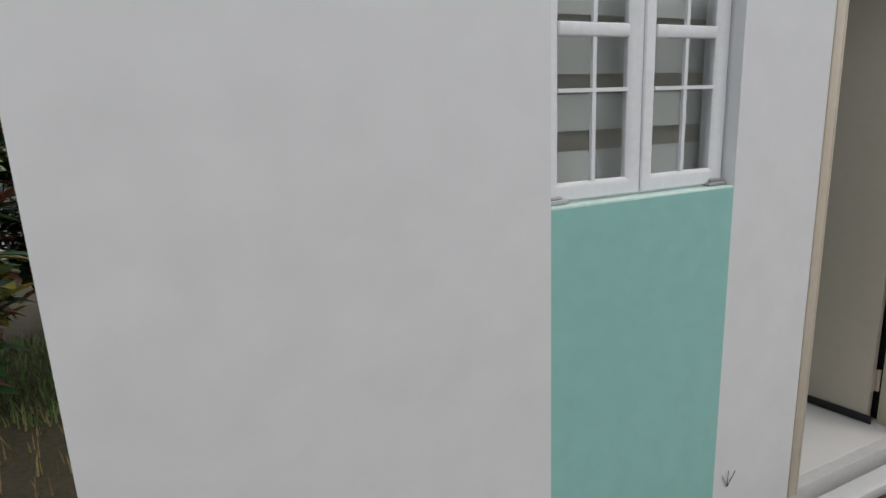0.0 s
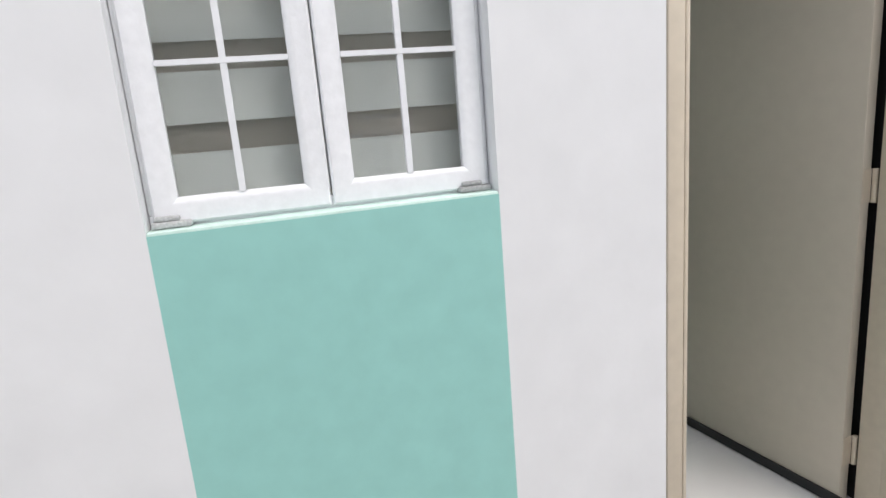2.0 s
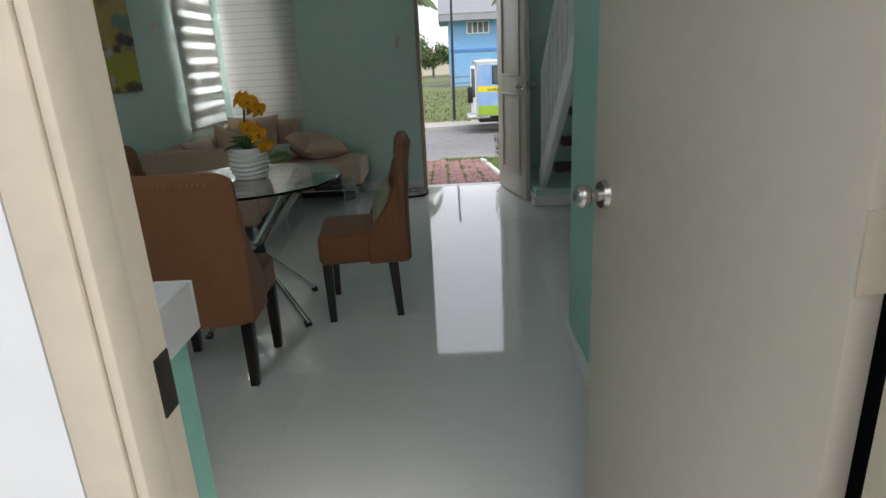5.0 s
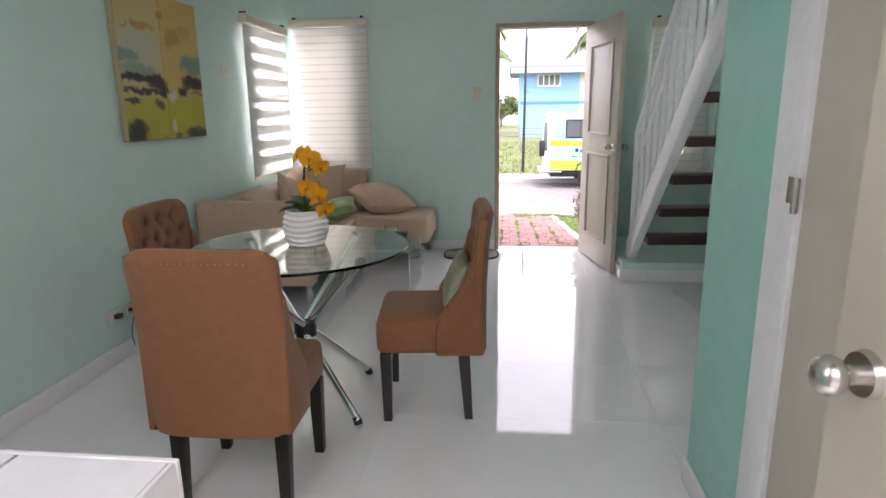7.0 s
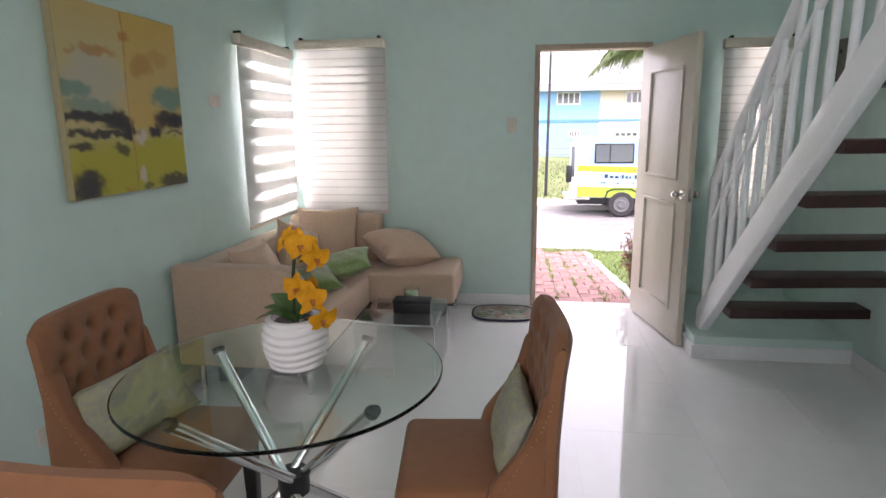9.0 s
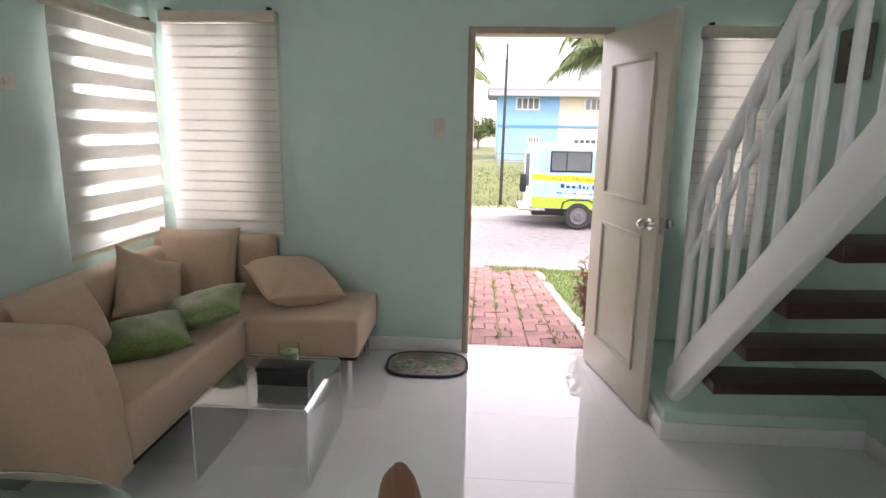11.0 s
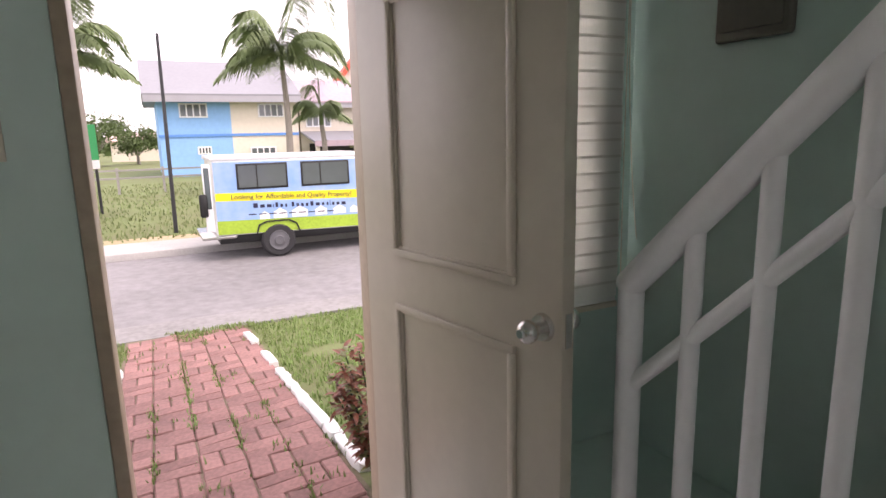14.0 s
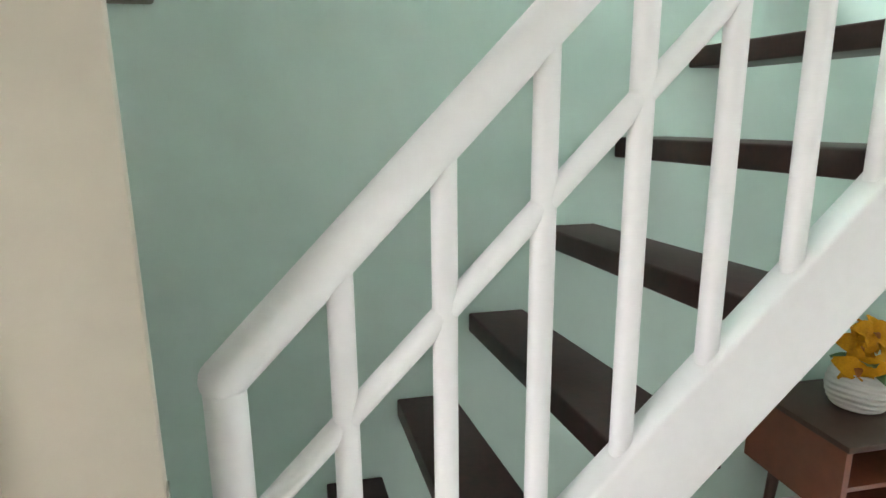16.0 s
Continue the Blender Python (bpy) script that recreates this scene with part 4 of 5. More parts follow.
# ---- painting ----
art = bpy.data.materials.new("abstract_landscape_paint")
art.use_nodes = True
nt = art.node_tree
pr = nt.nodes["Principled BSDF"]
pr.inputs["Roughness"].default_value = 0.55
pigment = nt.nodes.new("ShaderNodeVertexColor")
pigment.layer_name = "pigment"
weave, relief = nt.nodes.new("ShaderNodeTexNoise"), nt.nodes.new("ShaderNodeBump")
weave.inputs["Scale"].default_value = 45
relief.inputs["Strength"].default_value, relief.inputs["Distance"].default_value = 0.3, 0.004
nt.links.new(pigment.outputs[0], pr.inputs["Base Color"])
nt.links.new(weave.outputs["Fac"], relief.inputs["Height"])
nt.links.new(relief.outputs[0], pr.inputs["Normal"])
TAN, OCHRE, RUSTC, SEA, INK, YOLK, BONE, MIST = (0.52, 0.43, 0.20), (0.56, 0.37, 0.09), (0.40, 0.17, 0.03), (0.10, 0.24, 0.19), (0.020, 0.016, 0.020), (0.42, 0.38, 0.02), (0.60, 0.52, 0.44), (0.42, 0.42, 0.36)
# strokes: across, up, half width, half height, strength, pigment
STROKES = [(0.22, 0.60, 0.22, 0.16, 0.7, MIST), (0.45, 0.10, 0.9, 0.19, 1.0, YOLK), (0.78, 0.20, 0.30, 0.12, 1.0, YOLK), (0.08, 0.565, 0.12, 0.045, 0.8, SEA), (0.18, 0.475, 0.20, 0.045, 0.7, SEA),
           (0.88, 0.54, 0.17, 0.07, 0.9, SEA), (0.28, 0.76, 0.13, 0.025, 0.7, RUSTC), (0.07, 0.745, 0.05, 0.015, 0.6, RUSTC), (0.51, 0.86, 0.04, 0.03, 0.8, RUSTC), (0.62, 0.71, 0.10, 0.07, 0.65, RUSTC), (0.80, 0.78, 0.12, 0.05, 0.4, RUSTC),
           (0.12, 0.415, 0.22, 0.030, 1.0, INK), (0.36, 0.395, 0.12, 0.055, 1.0, INK), (0.44, 0.345, 0.06, 0.04, 1.0, INK), (0.22, 0.325, 0.30, 0.020, 0.95, INK), (0.08, 0.255, 0.12, 0.018, 0.9, INK), (0.40, 0.255, 0.06, 0.025, 0.8, INK),
           (0.86, 0.405, 0.15, 0.055, 1.0, INK), (0.70, 0.345, 0.07, 0.035, 1.0, INK), (0.90, 0.33, 0.10, 0.012, 0.7, INK), (0.58, 0.30, 0.05, 0.03, 0.8, BONE),
           (0.10, 0.045, 0.13, 0.085, 1.0, INK), (0.88, 0.015, 0.16, 0.05, 0.9, INK), (0.60, 0.02, 0.06, 0.03, 0.7, INK), (0.40, 0.01, 0.05, 0.02, 0.7, RUSTC), (0.545, 0.09, 0.035, 0.045, 0.9, BONE)]


def brushed(x, z):
    """The paint's colour at a spot of the canvas, both from 0 to 1."""
    u, v = x + 0.06 * noise.noise(Vector((x * 5, z * 7, 1.3))) + 0.03 * noise.noise(Vector((x * 22, z * 30, 4.0))), z + 0.03 * noise.noise(Vector((x * 6, z * 6, 7.7))) + 0.025 * noise.noise(Vector((x * 20, z * 34, 2.0)))
    col = Vector(TAN).lerp(Vector(OCHRE), min(1, max(0, 0.75 * (x > 0.49) * (z > 0.36) + 0.5 * max(0, z - 0.82) * 4 + 0.25 * noise.noise(Vector((x * 3, z * 3, 0.4))))))
    for a, b, p, q, k, tone in STROKES:
        f = ((u - a) / p) ** 2 + ((v - b) / q) ** 2
        col = col.lerp(Vector(tone), k / (1 + math.exp(min(40, 5 * (f - 1)))))
    if abs(x - 0.49 - 0.008 * math.sin(z * 9)) < 0.006:
        col = col.lerp(Vector(RUSTC), 0.6)
    return col


def painted_sheet(w, h, n=110):
    bm = B()
    lay = bm.loops.layers.float_color.new("pigment")
    grid = [[bm.verts.new((w * i / n, 0, h * k / n)) for k in range(n + 1)] for i in range(n + 1)]
    tone = [[brushed(1 - i / n, k / n) for k in range(n + 1)] for i in range(n + 1)]
    for i in range(n):
        for k in range(n):
            at = ((i, k), (i, k + 1), (i + 1, k + 1), (i + 1, k))
            f = bm.faces.new([grid[a][b] for a, b in at])
            for loop, (a, b) in zip(f.loops, at):
                loop[lay] = (*tone[a][b], 1)
    return bm


CANVAS = surf("canvas_edge", (0.42, 0.36, 0.20), 0.8)
pic = thing("painting", "abstract yellow and black landscape on stretched canvas", "painting", pose(2.142, 7.322, 1.182, 0, 0, -90))
part("canvas", box(B(), 0.0, 0.868, 0.0, 0.035, 0.0, 0.845, 0.003), CANVAS, pic)
part("paint_layer", painted_sheet(0.862, 0.839), art, pic, "painted abstract landscape", Matrix.Translation((0.003, 0.0372, 0.003)))

# ---- switches, sockets and the breaker box ----
def plate(name, label, category, m, w, h, rockers):
    t = thing(name, label, category, m)
    part("plate", box(B(), -w / 2, w / 2, 0, 0.008, -h / 2, h / 2, 0.003), SWITCHP, t)
    for x, z, a, b in rockers:
        part("rocker", box(B(), x - a / 2, x + a / 2, 0.008, 0.012, z - b / 2, z + b / 2, 0.0015), SWITCHP, t)
    return t


plate("wall_switch", "ivory double wall switch beside the front door", "switch", pose(3.974, YF - 0.0005, 1.485, 0, 0, 180), 0.072, 0.118, [(0, 0.02, 0.024, 0.03), (0, -0.02, 0.024, 0.03)])
plate("wall_switch", "ivory wall switch on the mint wall", "switch", pose(XL + 0.0005, 7.77, 1.65, 0, 0, -90), 0.118, 0.072, [(0.0, 0, 0.024, 0.03)])
so = plate("wall_socket", "ivory wall socket low on the mint wall", "socket", pose(XL + 0.0005, 6.18, 0.262, 0, 0, -90), 0.118, 0.072, [])
part("plug", box(B(), -0.02, 0.02, 0.008, 0.04, -0.012, 0.014, 0.004), BLACKP, so, "black plug")
so = plate("wall_socket", "ivory wall socket with a black power adapter", "socket", pose(XL + 0.0005, 6.34, 0.262, 0, 0, -90), 0.118, 0.072, [])
part("adapter", box(B(), -0.045, 0.02, 0.008, 0.065, -0.02, 0.035, 0.006), BLACKP, so, "black power adapter")
part("plug", box(B(), 0.035, 0.055, 0.008, 0.05, -0.01, 0.01, 0.004), BLACKP, so)
bm = B()
for x, dx in ((0.045, 0.03), (-0.03, -0.03)):
    last = Vector((x, 0.045, -0.01))
    for k in range(1, 9):
        s = k / 8
        nxt = Vector((x + dx * math.sin(s * 3.1), 0.045 - 0.03 * s, -0.01 - 0.20 * s))
        rod(bm, last, nxt, 0.003, None, 6)
        last = nxt
part("cord", bm, BLACKP, so, "thin black cord")
PANELGREY = surf("grey_brown_panel", (0.17, 0.155, 0.13), 0.5, vary=0.1)
bb = thing("breaker_box", "grey-brown breaker panel on the wall above the stairs", "breaker panel", pose(6.118, 8.455, 1.745, 0, 0, 90))
part("case", box(B(), -0.135, 0.135, 0.0, 0.03, 0.0, 0.265, 0.012, 3), PANELGREY, bb)
part("cover", box(B(), -0.11, 0.11, 0.0305, 0.036, 0.03, 0.235, 0.006), PANELGREY, bb)
part("latch", box(B(), -0.015, 0.015, 0.0365, 0.044, 0.17, 0.195, 0.003), BLACKP, bb)

# ---- side cabinet under the stairs ----
MAHOG = surf("red_brown_veneer", (0.20, 0.062, 0.030), 0.35, vary=0.18, scale=4, bump=0.02)
DARKVEN = surf("dark_brown_veneer", (0.075, 0.035, 0.024), 0.35, vary=0.15, scale=4)
cab = thing("side_cabinet", "low red-brown wooden side cabinet under the stairs", "cabinet", pose(0.03, -0.082, 0))
part("top", box(B(), 5.69, 6.09, 5.62, 6.62, 0.535, 0.555, 0.003), DARKVEN, cab, "dark brown top")
part("side", box(B(), 5.70, 6.09, 6.595, 6.615, 0.30, 0.534), MAHOG, cab)
part("side", box(B(), 5.70, 6.09, 5.625, 5.645, 0.30, 0.534), MAHOG, cab)
part("bottom", box(B(), 5.70, 6.09, 5.646, 6.594, 0.30, 0.318), MAHOG, cab)
part("back", box(B(), 6.07, 6.089, 5.646, 6.594, 0.319, 0.534), DARKVEN, cab)
part("shelf", box(B(), 5.705, 6.069, 5.646, 6.594, 0.40, 0.415), MAHOG, cab)
for x, y in ((5.75, 6.55), (6.04, 6.55), (5.75, 5.69), (6.04, 5.69)):
    part("leg", rod(B(), (x, y, 0.0), (x, y + (0.03 if y < 6 else -0.03), 0.30), 0.014, 0.022, 12), DARKVEN, cab, "tapered splayed leg")
flower_pot(pose(5.935, 6.295, 0.556), "ribbed white ceramic pot of orange silk flowers on the cabinet", 0.092, 0.125, 8,
           [((0.0, 0.03, 0.20), (-0.8, 0.3, 0.5), 0.065), ((-0.04, 0.06, 0.15), (-0.7, 0.6, 0.1), 0.065), ((0.02, -0.03, 0.22), (-0.6, -0.3, 0.7), 0.065), ((-0.05, -0.02, 0.16), (-0.9, -0.2, 0.2), 0.065), ((-0.02, 0.0, 0.25), (-0.7, 0.2, 0.6), 0.06)], (0.0, 0.0, 0.24))

# ---- added fill lamp down the stairwell, no window modelled upstairs ----
window_lamp("fill_upstairs", (5.62, 8.80, 4.1), (5.75, 6.6, 1.2), 0.8, 1.0, 84)

# ---- front garden: brick path, edging, grass, shrub ----
BRICK = surf("red_paving_brick", (0.335, 0.17, 0.155), 0.9, vary=0.30, scale=7, bump=0.3, bump_scale=45, second=(0.235, 0.135, 0.12))
nt = BRICK.node_tree
info, hue = nt.nodes.new("ShaderNodeObjectInfo"), nt.nodes.new("ShaderNodeHueSaturation")
base = nt.nodes["Principled BSDF"].inputs["Base Color"]
was = base.links[0].from_socket
val = nt.nodes.new("ShaderNodeMapRange")
val.inputs[3].default_value, val.inputs[4].default_value = 0.78, 1.16
nt.links.new(info.outputs["Random"], val.inputs[0])
nt.links.new(val.outputs[0], hue.inputs["Value"])
nt.links.new(was, hue.inputs["Color"])
nt.links.new(hue.outputs[0], base)
MOSS = surf("mossy_joint", (0.22, 0.15, 0.12), 0.95, vary=0.4, scale=14, bump=0.3, second=(0.16, 0.17, 0.08))
LIME = surf("whitewashed_stone", (0.72, 0.71, 0.70), 0.9, vary=0.1, scale=20, bump=0.3)
DRYGRASS = surf("dry_grass_blade", (0.16, 0.23, 0.085), 0.8, vary=0.25, scale=1, second=(0.19, 0.21, 0.09))
GRASS = surf("grass_blade", (0.17, 0.29, 0.075), 0.7, vary=0.35, scale=2, second=(0.20, 0.22, 0.08))


def patch(name, pts, material, label, lift):
    """A sheet that follows the slope of the garden."""
    bm = B()
    rows = [[bm.verts.new((x, y, level(y) + lift)) for x in (x0, x1)] for x0, x1, y in pts]
    for a, b in zip(rows, rows[1:]):
        bm.faces.new((a[0], a[1], b[1], b[0]))
    return setting(name, bm, material, label)


rng = random.Random(5)
PX0, CELL = 3.98, 0.215
patch("path_bed", [(PX0 - 0.02, PX0 + 5 * CELL + 0.03, y) for y in (9.2, 10.2, 11.2, 12.3, 13.38)], MOSS, "mossy bed of the brick path", 0.006)


def tuft_mesh(name, spots, height, width, material):
    verts, faces = [], []
    for x, y, z in spots:
        h, a, l = height * rng.uniform(0.5, 1.3), rng.uniform(0, 6.28), rng.uniform(0.0, 0.7)
        dx, dy = math.cos(a), math.sin(a)
        w = width * rng.uniform(0.7, 1.3)
        n = len(verts)
        verts += [(x - dy * w, y + dx * w, z), (x + dy * w, y - dx * w, z), (x + dx * h * l * 0.4 - dy * w * 0.7, y + dy * h * l * 0.4 + dx * w * 0.7, z + h * 0.6),
                  (x + dx * h * l * 0.4 + dy * w * 0.7, y + dy * h * l * 0.4 - dx * w * 0.7, z + h * 0.6), (x + dx * h * l, y + dy * h * l, z + h)]
        faces += [(n, n + 1, n + 3, n + 2), (n + 2, n + 3, n + 4)]
    me = bpy.data.meshes.new(name)
    me.from_pydata(verts, [], faces)
    me.materials.append(material)
    return new(name, me)


spots = []
while len(spots) < 42000:
    x, y = rng.uniform(0.0, 9.5), rng.uniform(9.25, 13.35)
    if PX0 - 0.03 < x < PX0 + 5 * CELL + 0.06 and rng.random() > 0.0:
        continue
    if noise.noise(Vector((x * 1.3, y * 1.3, 0))) < -0.28:
        continue
    spots.append((x, y, level(y)))
tagged(tuft_mesh("lawn_grass", spots, 0.042, 0.005, GRASS), "patchy mown lawn in front of the house", "grass", kind="stuff")
spots = []
for k in range(2600):
    i, j = rng.randrange(0, 6), rng.uniform(9.5, 13.3)
    if noise.noise(Vector((i * 1.9, j * 1.6, 3))) > 0.12:
        spots.append((PX0 + i * CELL + rng.uniform(-0.03, 0.03), j, level(j) + 0.005))
for k in range(2600):
    x, y = rng.uniform(PX0 - 0.05, PX0 + 5 * CELL + 0.1), rng.uniform(12.7, 13.45)
    if noise.noise(Vector((x * 2.1, y * 2.6, 8))) > 0.55 - 0.75 * (y - 12.7):
        spots.append((x, y, level(y) + 0.012))
for k in range(2200):
    x, y = rng.uniform(PX0, PX0 + 5 * CELL), rng.uniform(9.6, 13.0)
    if noise.noise(Vector((x * 5.0, y * 4.0, 21))) > 0.42:
        spots.append((x, y, level(y) + 0.018))
tagged(tuft_mesh("path_weeds", spots, 0.04, 0.005, GRASS), "small weeds in the joints of the path", "weeds", kind="stuff")
spots = []
while len(spots) < 20000:
    x, y = rng.uniform(-14, 22), 20.2 + 18 * rng.random() ** 1.3
    spots.append((x, y, -0.46))
tagged(tuft_mesh("rough_grass", spots, 0.09, 0.02, DRYGRASS), "rough grass on the empty lot", "grass", kind="stuff")

for k in range(16):
    y = 9.75 + 0.2 * k
    if k in (9, 12, 13):
        continue
    x = PX0 + 5 * CELL + 0.055 - 0.006 * k + rng.uniform(-0.006, 0.006)
    bm = box(B(), -0.033, 0.033, -0.106, 0.106, -0.04, 0.035, 0.012)
    bmesh.ops.subdivide_edges(bm, edges=bm.edges[:], cuts=2, use_grid_fill=True)
    for v in bm.verts:
        v.co += Vector((noise.noise(v.co * 14 + Vector((k, 0, 0))), noise.noise(v.co * 14 + Vector((0, k, 9))), noise.noise(v.co * 16 + Vector((0, 0, k))))) * 0.016
    o = tagged(made("edging_stone", bm, LIME), "whitewashed stone edging the brick path", "stone", "edging stones")
    o.matrix_basis = pose(x, y, level(y) + 0.02, -5, 0, rng.uniform(-4, 4))
for y in (11.9, 12.15):
    o = tagged(made("edging_stone", ball(B(), (0, 0, 0), 0.1, (0.4, 1.2, 0.4), 10), LIME), "whitewashed stone edging the brick path", "stone", "edging stones")
    o.matrix_basis = pose(PX0 - 0.03, y, level(y) + 0.02)

REDLEAF = surf("red_croton_leaf", (0.30, 0.085, 0.055), 0.45, vary=0.4, scale=9, second=(0.16, 0.085, 0.04))
REDLEAF.node_tree.nodes["Principled BSDF"].inputs["Specular IOR Level"].default_value = 0.4
OLIVELEAF = surf("olive_croton_leaf", (0.16, 0.19, 0.06), 0.45, vary=0.3, scale=9, second=(0.20, 0.12, 0.05))
YELLEAF = surf("yellow_croton_leaf", (0.38, 0.28, 0.03), 0.45, vary=0.4, scale=9, second=(0.10, 0.14, 0.02))


def shrub(label, m, height, spread, count, size, mats, seed):
    r = random.Random(seed)
    s = thing("shrub", label, "shrub", m)
    bm = B()
    tips = []
    for k in range(9):
        a = r.uniform(0, 6.28)
        tip = Vector((math.cos(a) * spread * r.uniform(0.2, 0.9), math.sin(a) * spread * r.uniform(0.2, 0.9), height * r.uniform(0.55, 0.95)))
        rod(bm, (r.uniform(-0.03, 0.03), r.uniform(-0.03, 0.03), 0), tip, 0.008, 0.003, 6)
        tips.append(tip)
    part("stem", bm, STEM, s)
    bms = [B() for _ in mats]
    for k in range(count):
        tip = r.choice(tips)
        f = r.uniform(0.25, 1.05)
        root = tip * f + Vector((r.uniform(-1, 1), r.uniform(-1, 1), r.uniform(-0.5, 0.5))) * spread * 0.12
        a = r.uniform(0, 6.28)
        petal(bms[r.randrange(len(mats))], root, (math.cos(a), math.sin(a), r.uniform(-0.3, 0.9)), (0, 0, 1), size * r.uniform(0.6, 1.2), size * 0.42, size * r.uniform(0.1, 0.5), 4)
    for bm, mt in zip(bms, mats):
        part("foliage", bm, mt, s)
    return s


shrub("low red-leaved croton beside the front door", pose(5.15, 9.50, level(9.50)), 0.66, 0.27, 620, 0.058, [REDLEAF, REDLEAF, OLIVELEAF], 2)
shrub("dark croton with yellow leaf tips behind the house", pose(0.95, 5.9, -0.12), 1.25, 0.45, 300, 0.22, [REDLEAF, LEAFG, YELLEAF, LEAFG], 4)
shrub("tall green shrub behind the house", pose(0.75, 7.2, -0.12), 2.6, 0.8, 420, 0.26, [LEAFG, LEAFG, YELLEAF], 6)
shrub("green shrub behind the house", pose(0.2, 6.4, -0.12), 1.9, 0.7, 320, 0.24, [LEAFG, LEAFG], 7)
spots = [(rng.uniform(0.2, 1.7), rng.uniform(5.6, 7.2), -0.1) for k in range(1800)]
tagged(tuft_mesh("back_grass", spots, 0.09, 0.006, GRASS), "long grass tufts on the bare earth", "grass", kind="stuff")
STRAW = surf("dry_straw", (0.38, 0.28, 0.12), 0.9, vary=0.3, scale=20)
spots = [(rng.uniform(0.9, 1.8), rng.uniform(3.4, 5.8), -0.1) for k in range(260)]
tagged(tuft_mesh("dry_litter", spots, 0.09, 0.005, STRAW), "dry grass stalks on the earth", "litter", kind="stuff")

for k, (x, y) in enumerate(((4.99, 3.14), (5.12, 3.06), (5.22, 3.16), (5.06, 2.96), (5.34, 3.04))):
    shrub("small green seedling on the earth beside the back door", pose(x, y, -0.10, 0, 0, 70 * k), 0.13, 0.10, 46, 0.06, [LEAFG, LEAFG], 30 + k)
BUCKETBLUE = surf("worn_blue_paint", (0.05, 0.12, 0.30), 0.5, vary=0.3, scale=14, bump=0.1, second=(0.10, 0.14, 0.22))
bucket = thing("bucket", "worn blue metal bucket of dry earth against the wall", "bucket", pose(5.55, 3.08, -0.10))
part("shell", lathe(B(), [(0.001, 0.0), (0.105, 0.0), (0.112, 0.02), (0.135, 0.27), (0.139, 0.275), (0.136, 0.28), (0.129, 0.27), (0.125, 0.22)], 36), BUCKETBLUE, bucket)
part("rim", lathe(B(), [(0.133, 0.268), (0.142, 0.270), (0.142, 0.284), (0.133, 0.286), (0.130, 0.278)], 36), LIME, bucket, "pale chipped rim")
part("earth", lathe(B(), [(0.001, 0.245), (0.06, 0.25), (0.127, 0.235), (0.124, 0.21)], 24), surf("dry_tan_earth", (0.42, 0.28, 0.16), 0.95, vary=0.25, scale=20, bump=0.5), bucket, "dry tan earth")

setting("verge_earth", box(B(), -60, 60, 19.3, 20.6, -0.6, -0.452), surf("sandy_verge", (0.45, 0.33, 0.22), 0.95, vary=0.25, scale=3, bump=0.3, second=(0.30, 0.30, 0.14)), "bare sandy verge behind the pavement")
shrub("dense green shrub behind the house", pose(1.15, 7.6, -0.12), 2.2, 0.6, 420, 0.24, [LEAFG, LEAFG, REDLEAF], 16)
bm = B()
for dx, dz in ((-0.03, 0.05), (0.0, 0.06), (0.035, 0.05)):
    rod(bm, (3.70, YO - 0.003, 0.17), (3.70 + dx, YO - 0.004, 0.17 + dz), 0.0015, 0.001, 5)
tagged(made("dry_vine", bm, STEM), "dry vine scar clinging to the white wall", "vine")

# ---- van at the far side of the road ----
VANWHITE = surf("white_car_paint", (0.78, 0.79, 0.80), 0.3, vary=0.03, clear=0.5)
VANBLUE = surf("sky_blue_wrap", (0.12, 0.30, 0.68), 0.4, vary=0.10, scale=0.9, second=(0.42, 0.56, 0.74))
VANGREEN = surf("lime_green_wrap", (0.34, 0.52, 0.05), 0.4, vary=0.2, scale=5)
VANYELLOW = surf("yellow_wrap", (0.85, 0.72, 0.02), 0.4, vary=0.04)
RUBBER = surf("tyre_rubber", (0.03, 0.03, 0.032), 0.85, bump=0.2)
DARKGLASS = surf("dark_window_glass", (0.10, 0.12, 0.13), 0.06, vary=0.12, scale=0.6, spec=0.9)
RIMGREY = surf("dull_wheel_rim", (0.16, 0.16, 0.17), 0.5, 0.6)
INKBLUE = surf("dark_lettering", (0.02, 0.02, 0.06), 0.5)
RZ = -0.435
van = thing("van", "small passenger van with blue, yellow and lime advertising wrap", "van", pose(5.2, 16.95, RZ))
bm = B()
prism(bm, [(0.0, 0.42), (2.48, 0.38), (2.48, 1.57), (2.44, 1.63), (0.10, 1.66), (0.02, 1.61)], "y", 0.0, 1.36, 0.03)
body = part("body", bm, VANWHITE, van, "white box body")
part("roof", box(B(), -0.02, 2.50, -0.02, 1.38, 1.60, 1.675, 0.03), VANWHITE, van)
wrap = part("wrap_lower", prism(B(), [(0.02, 0.44), (2.46, 0.40), (2.46, 0.60), (0.02, 0.66)], "y", -0.012, -0.002), VANGREEN, van, "lime green field of the wrap")
part("wrap_middle", prism(B(), [(0.02, 0.661), (2.46, 0.601), (2.46, 0.885), (0.02, 0.975)], "y", -0.012, -0.002), VANBLUE, van, "sky blue field of the wrap")
part("wrap_stripe", prism(B(), [(0.02, 0.976), (2.46, 0.886), (2.46, 1.03), (0.02, 1.10)], "y", -0.014, -0.002), VANYELLOW, van, "yellow stripe of the wrap")
part("wrap_upper", prism(B(), [(0.02, 1.101), (2.46, 1.031), (2.46, 1.56), (0.02, 1.58)], "y", -0.012, -0.002), VANBLUE, van, "sky blue field of the wrap")
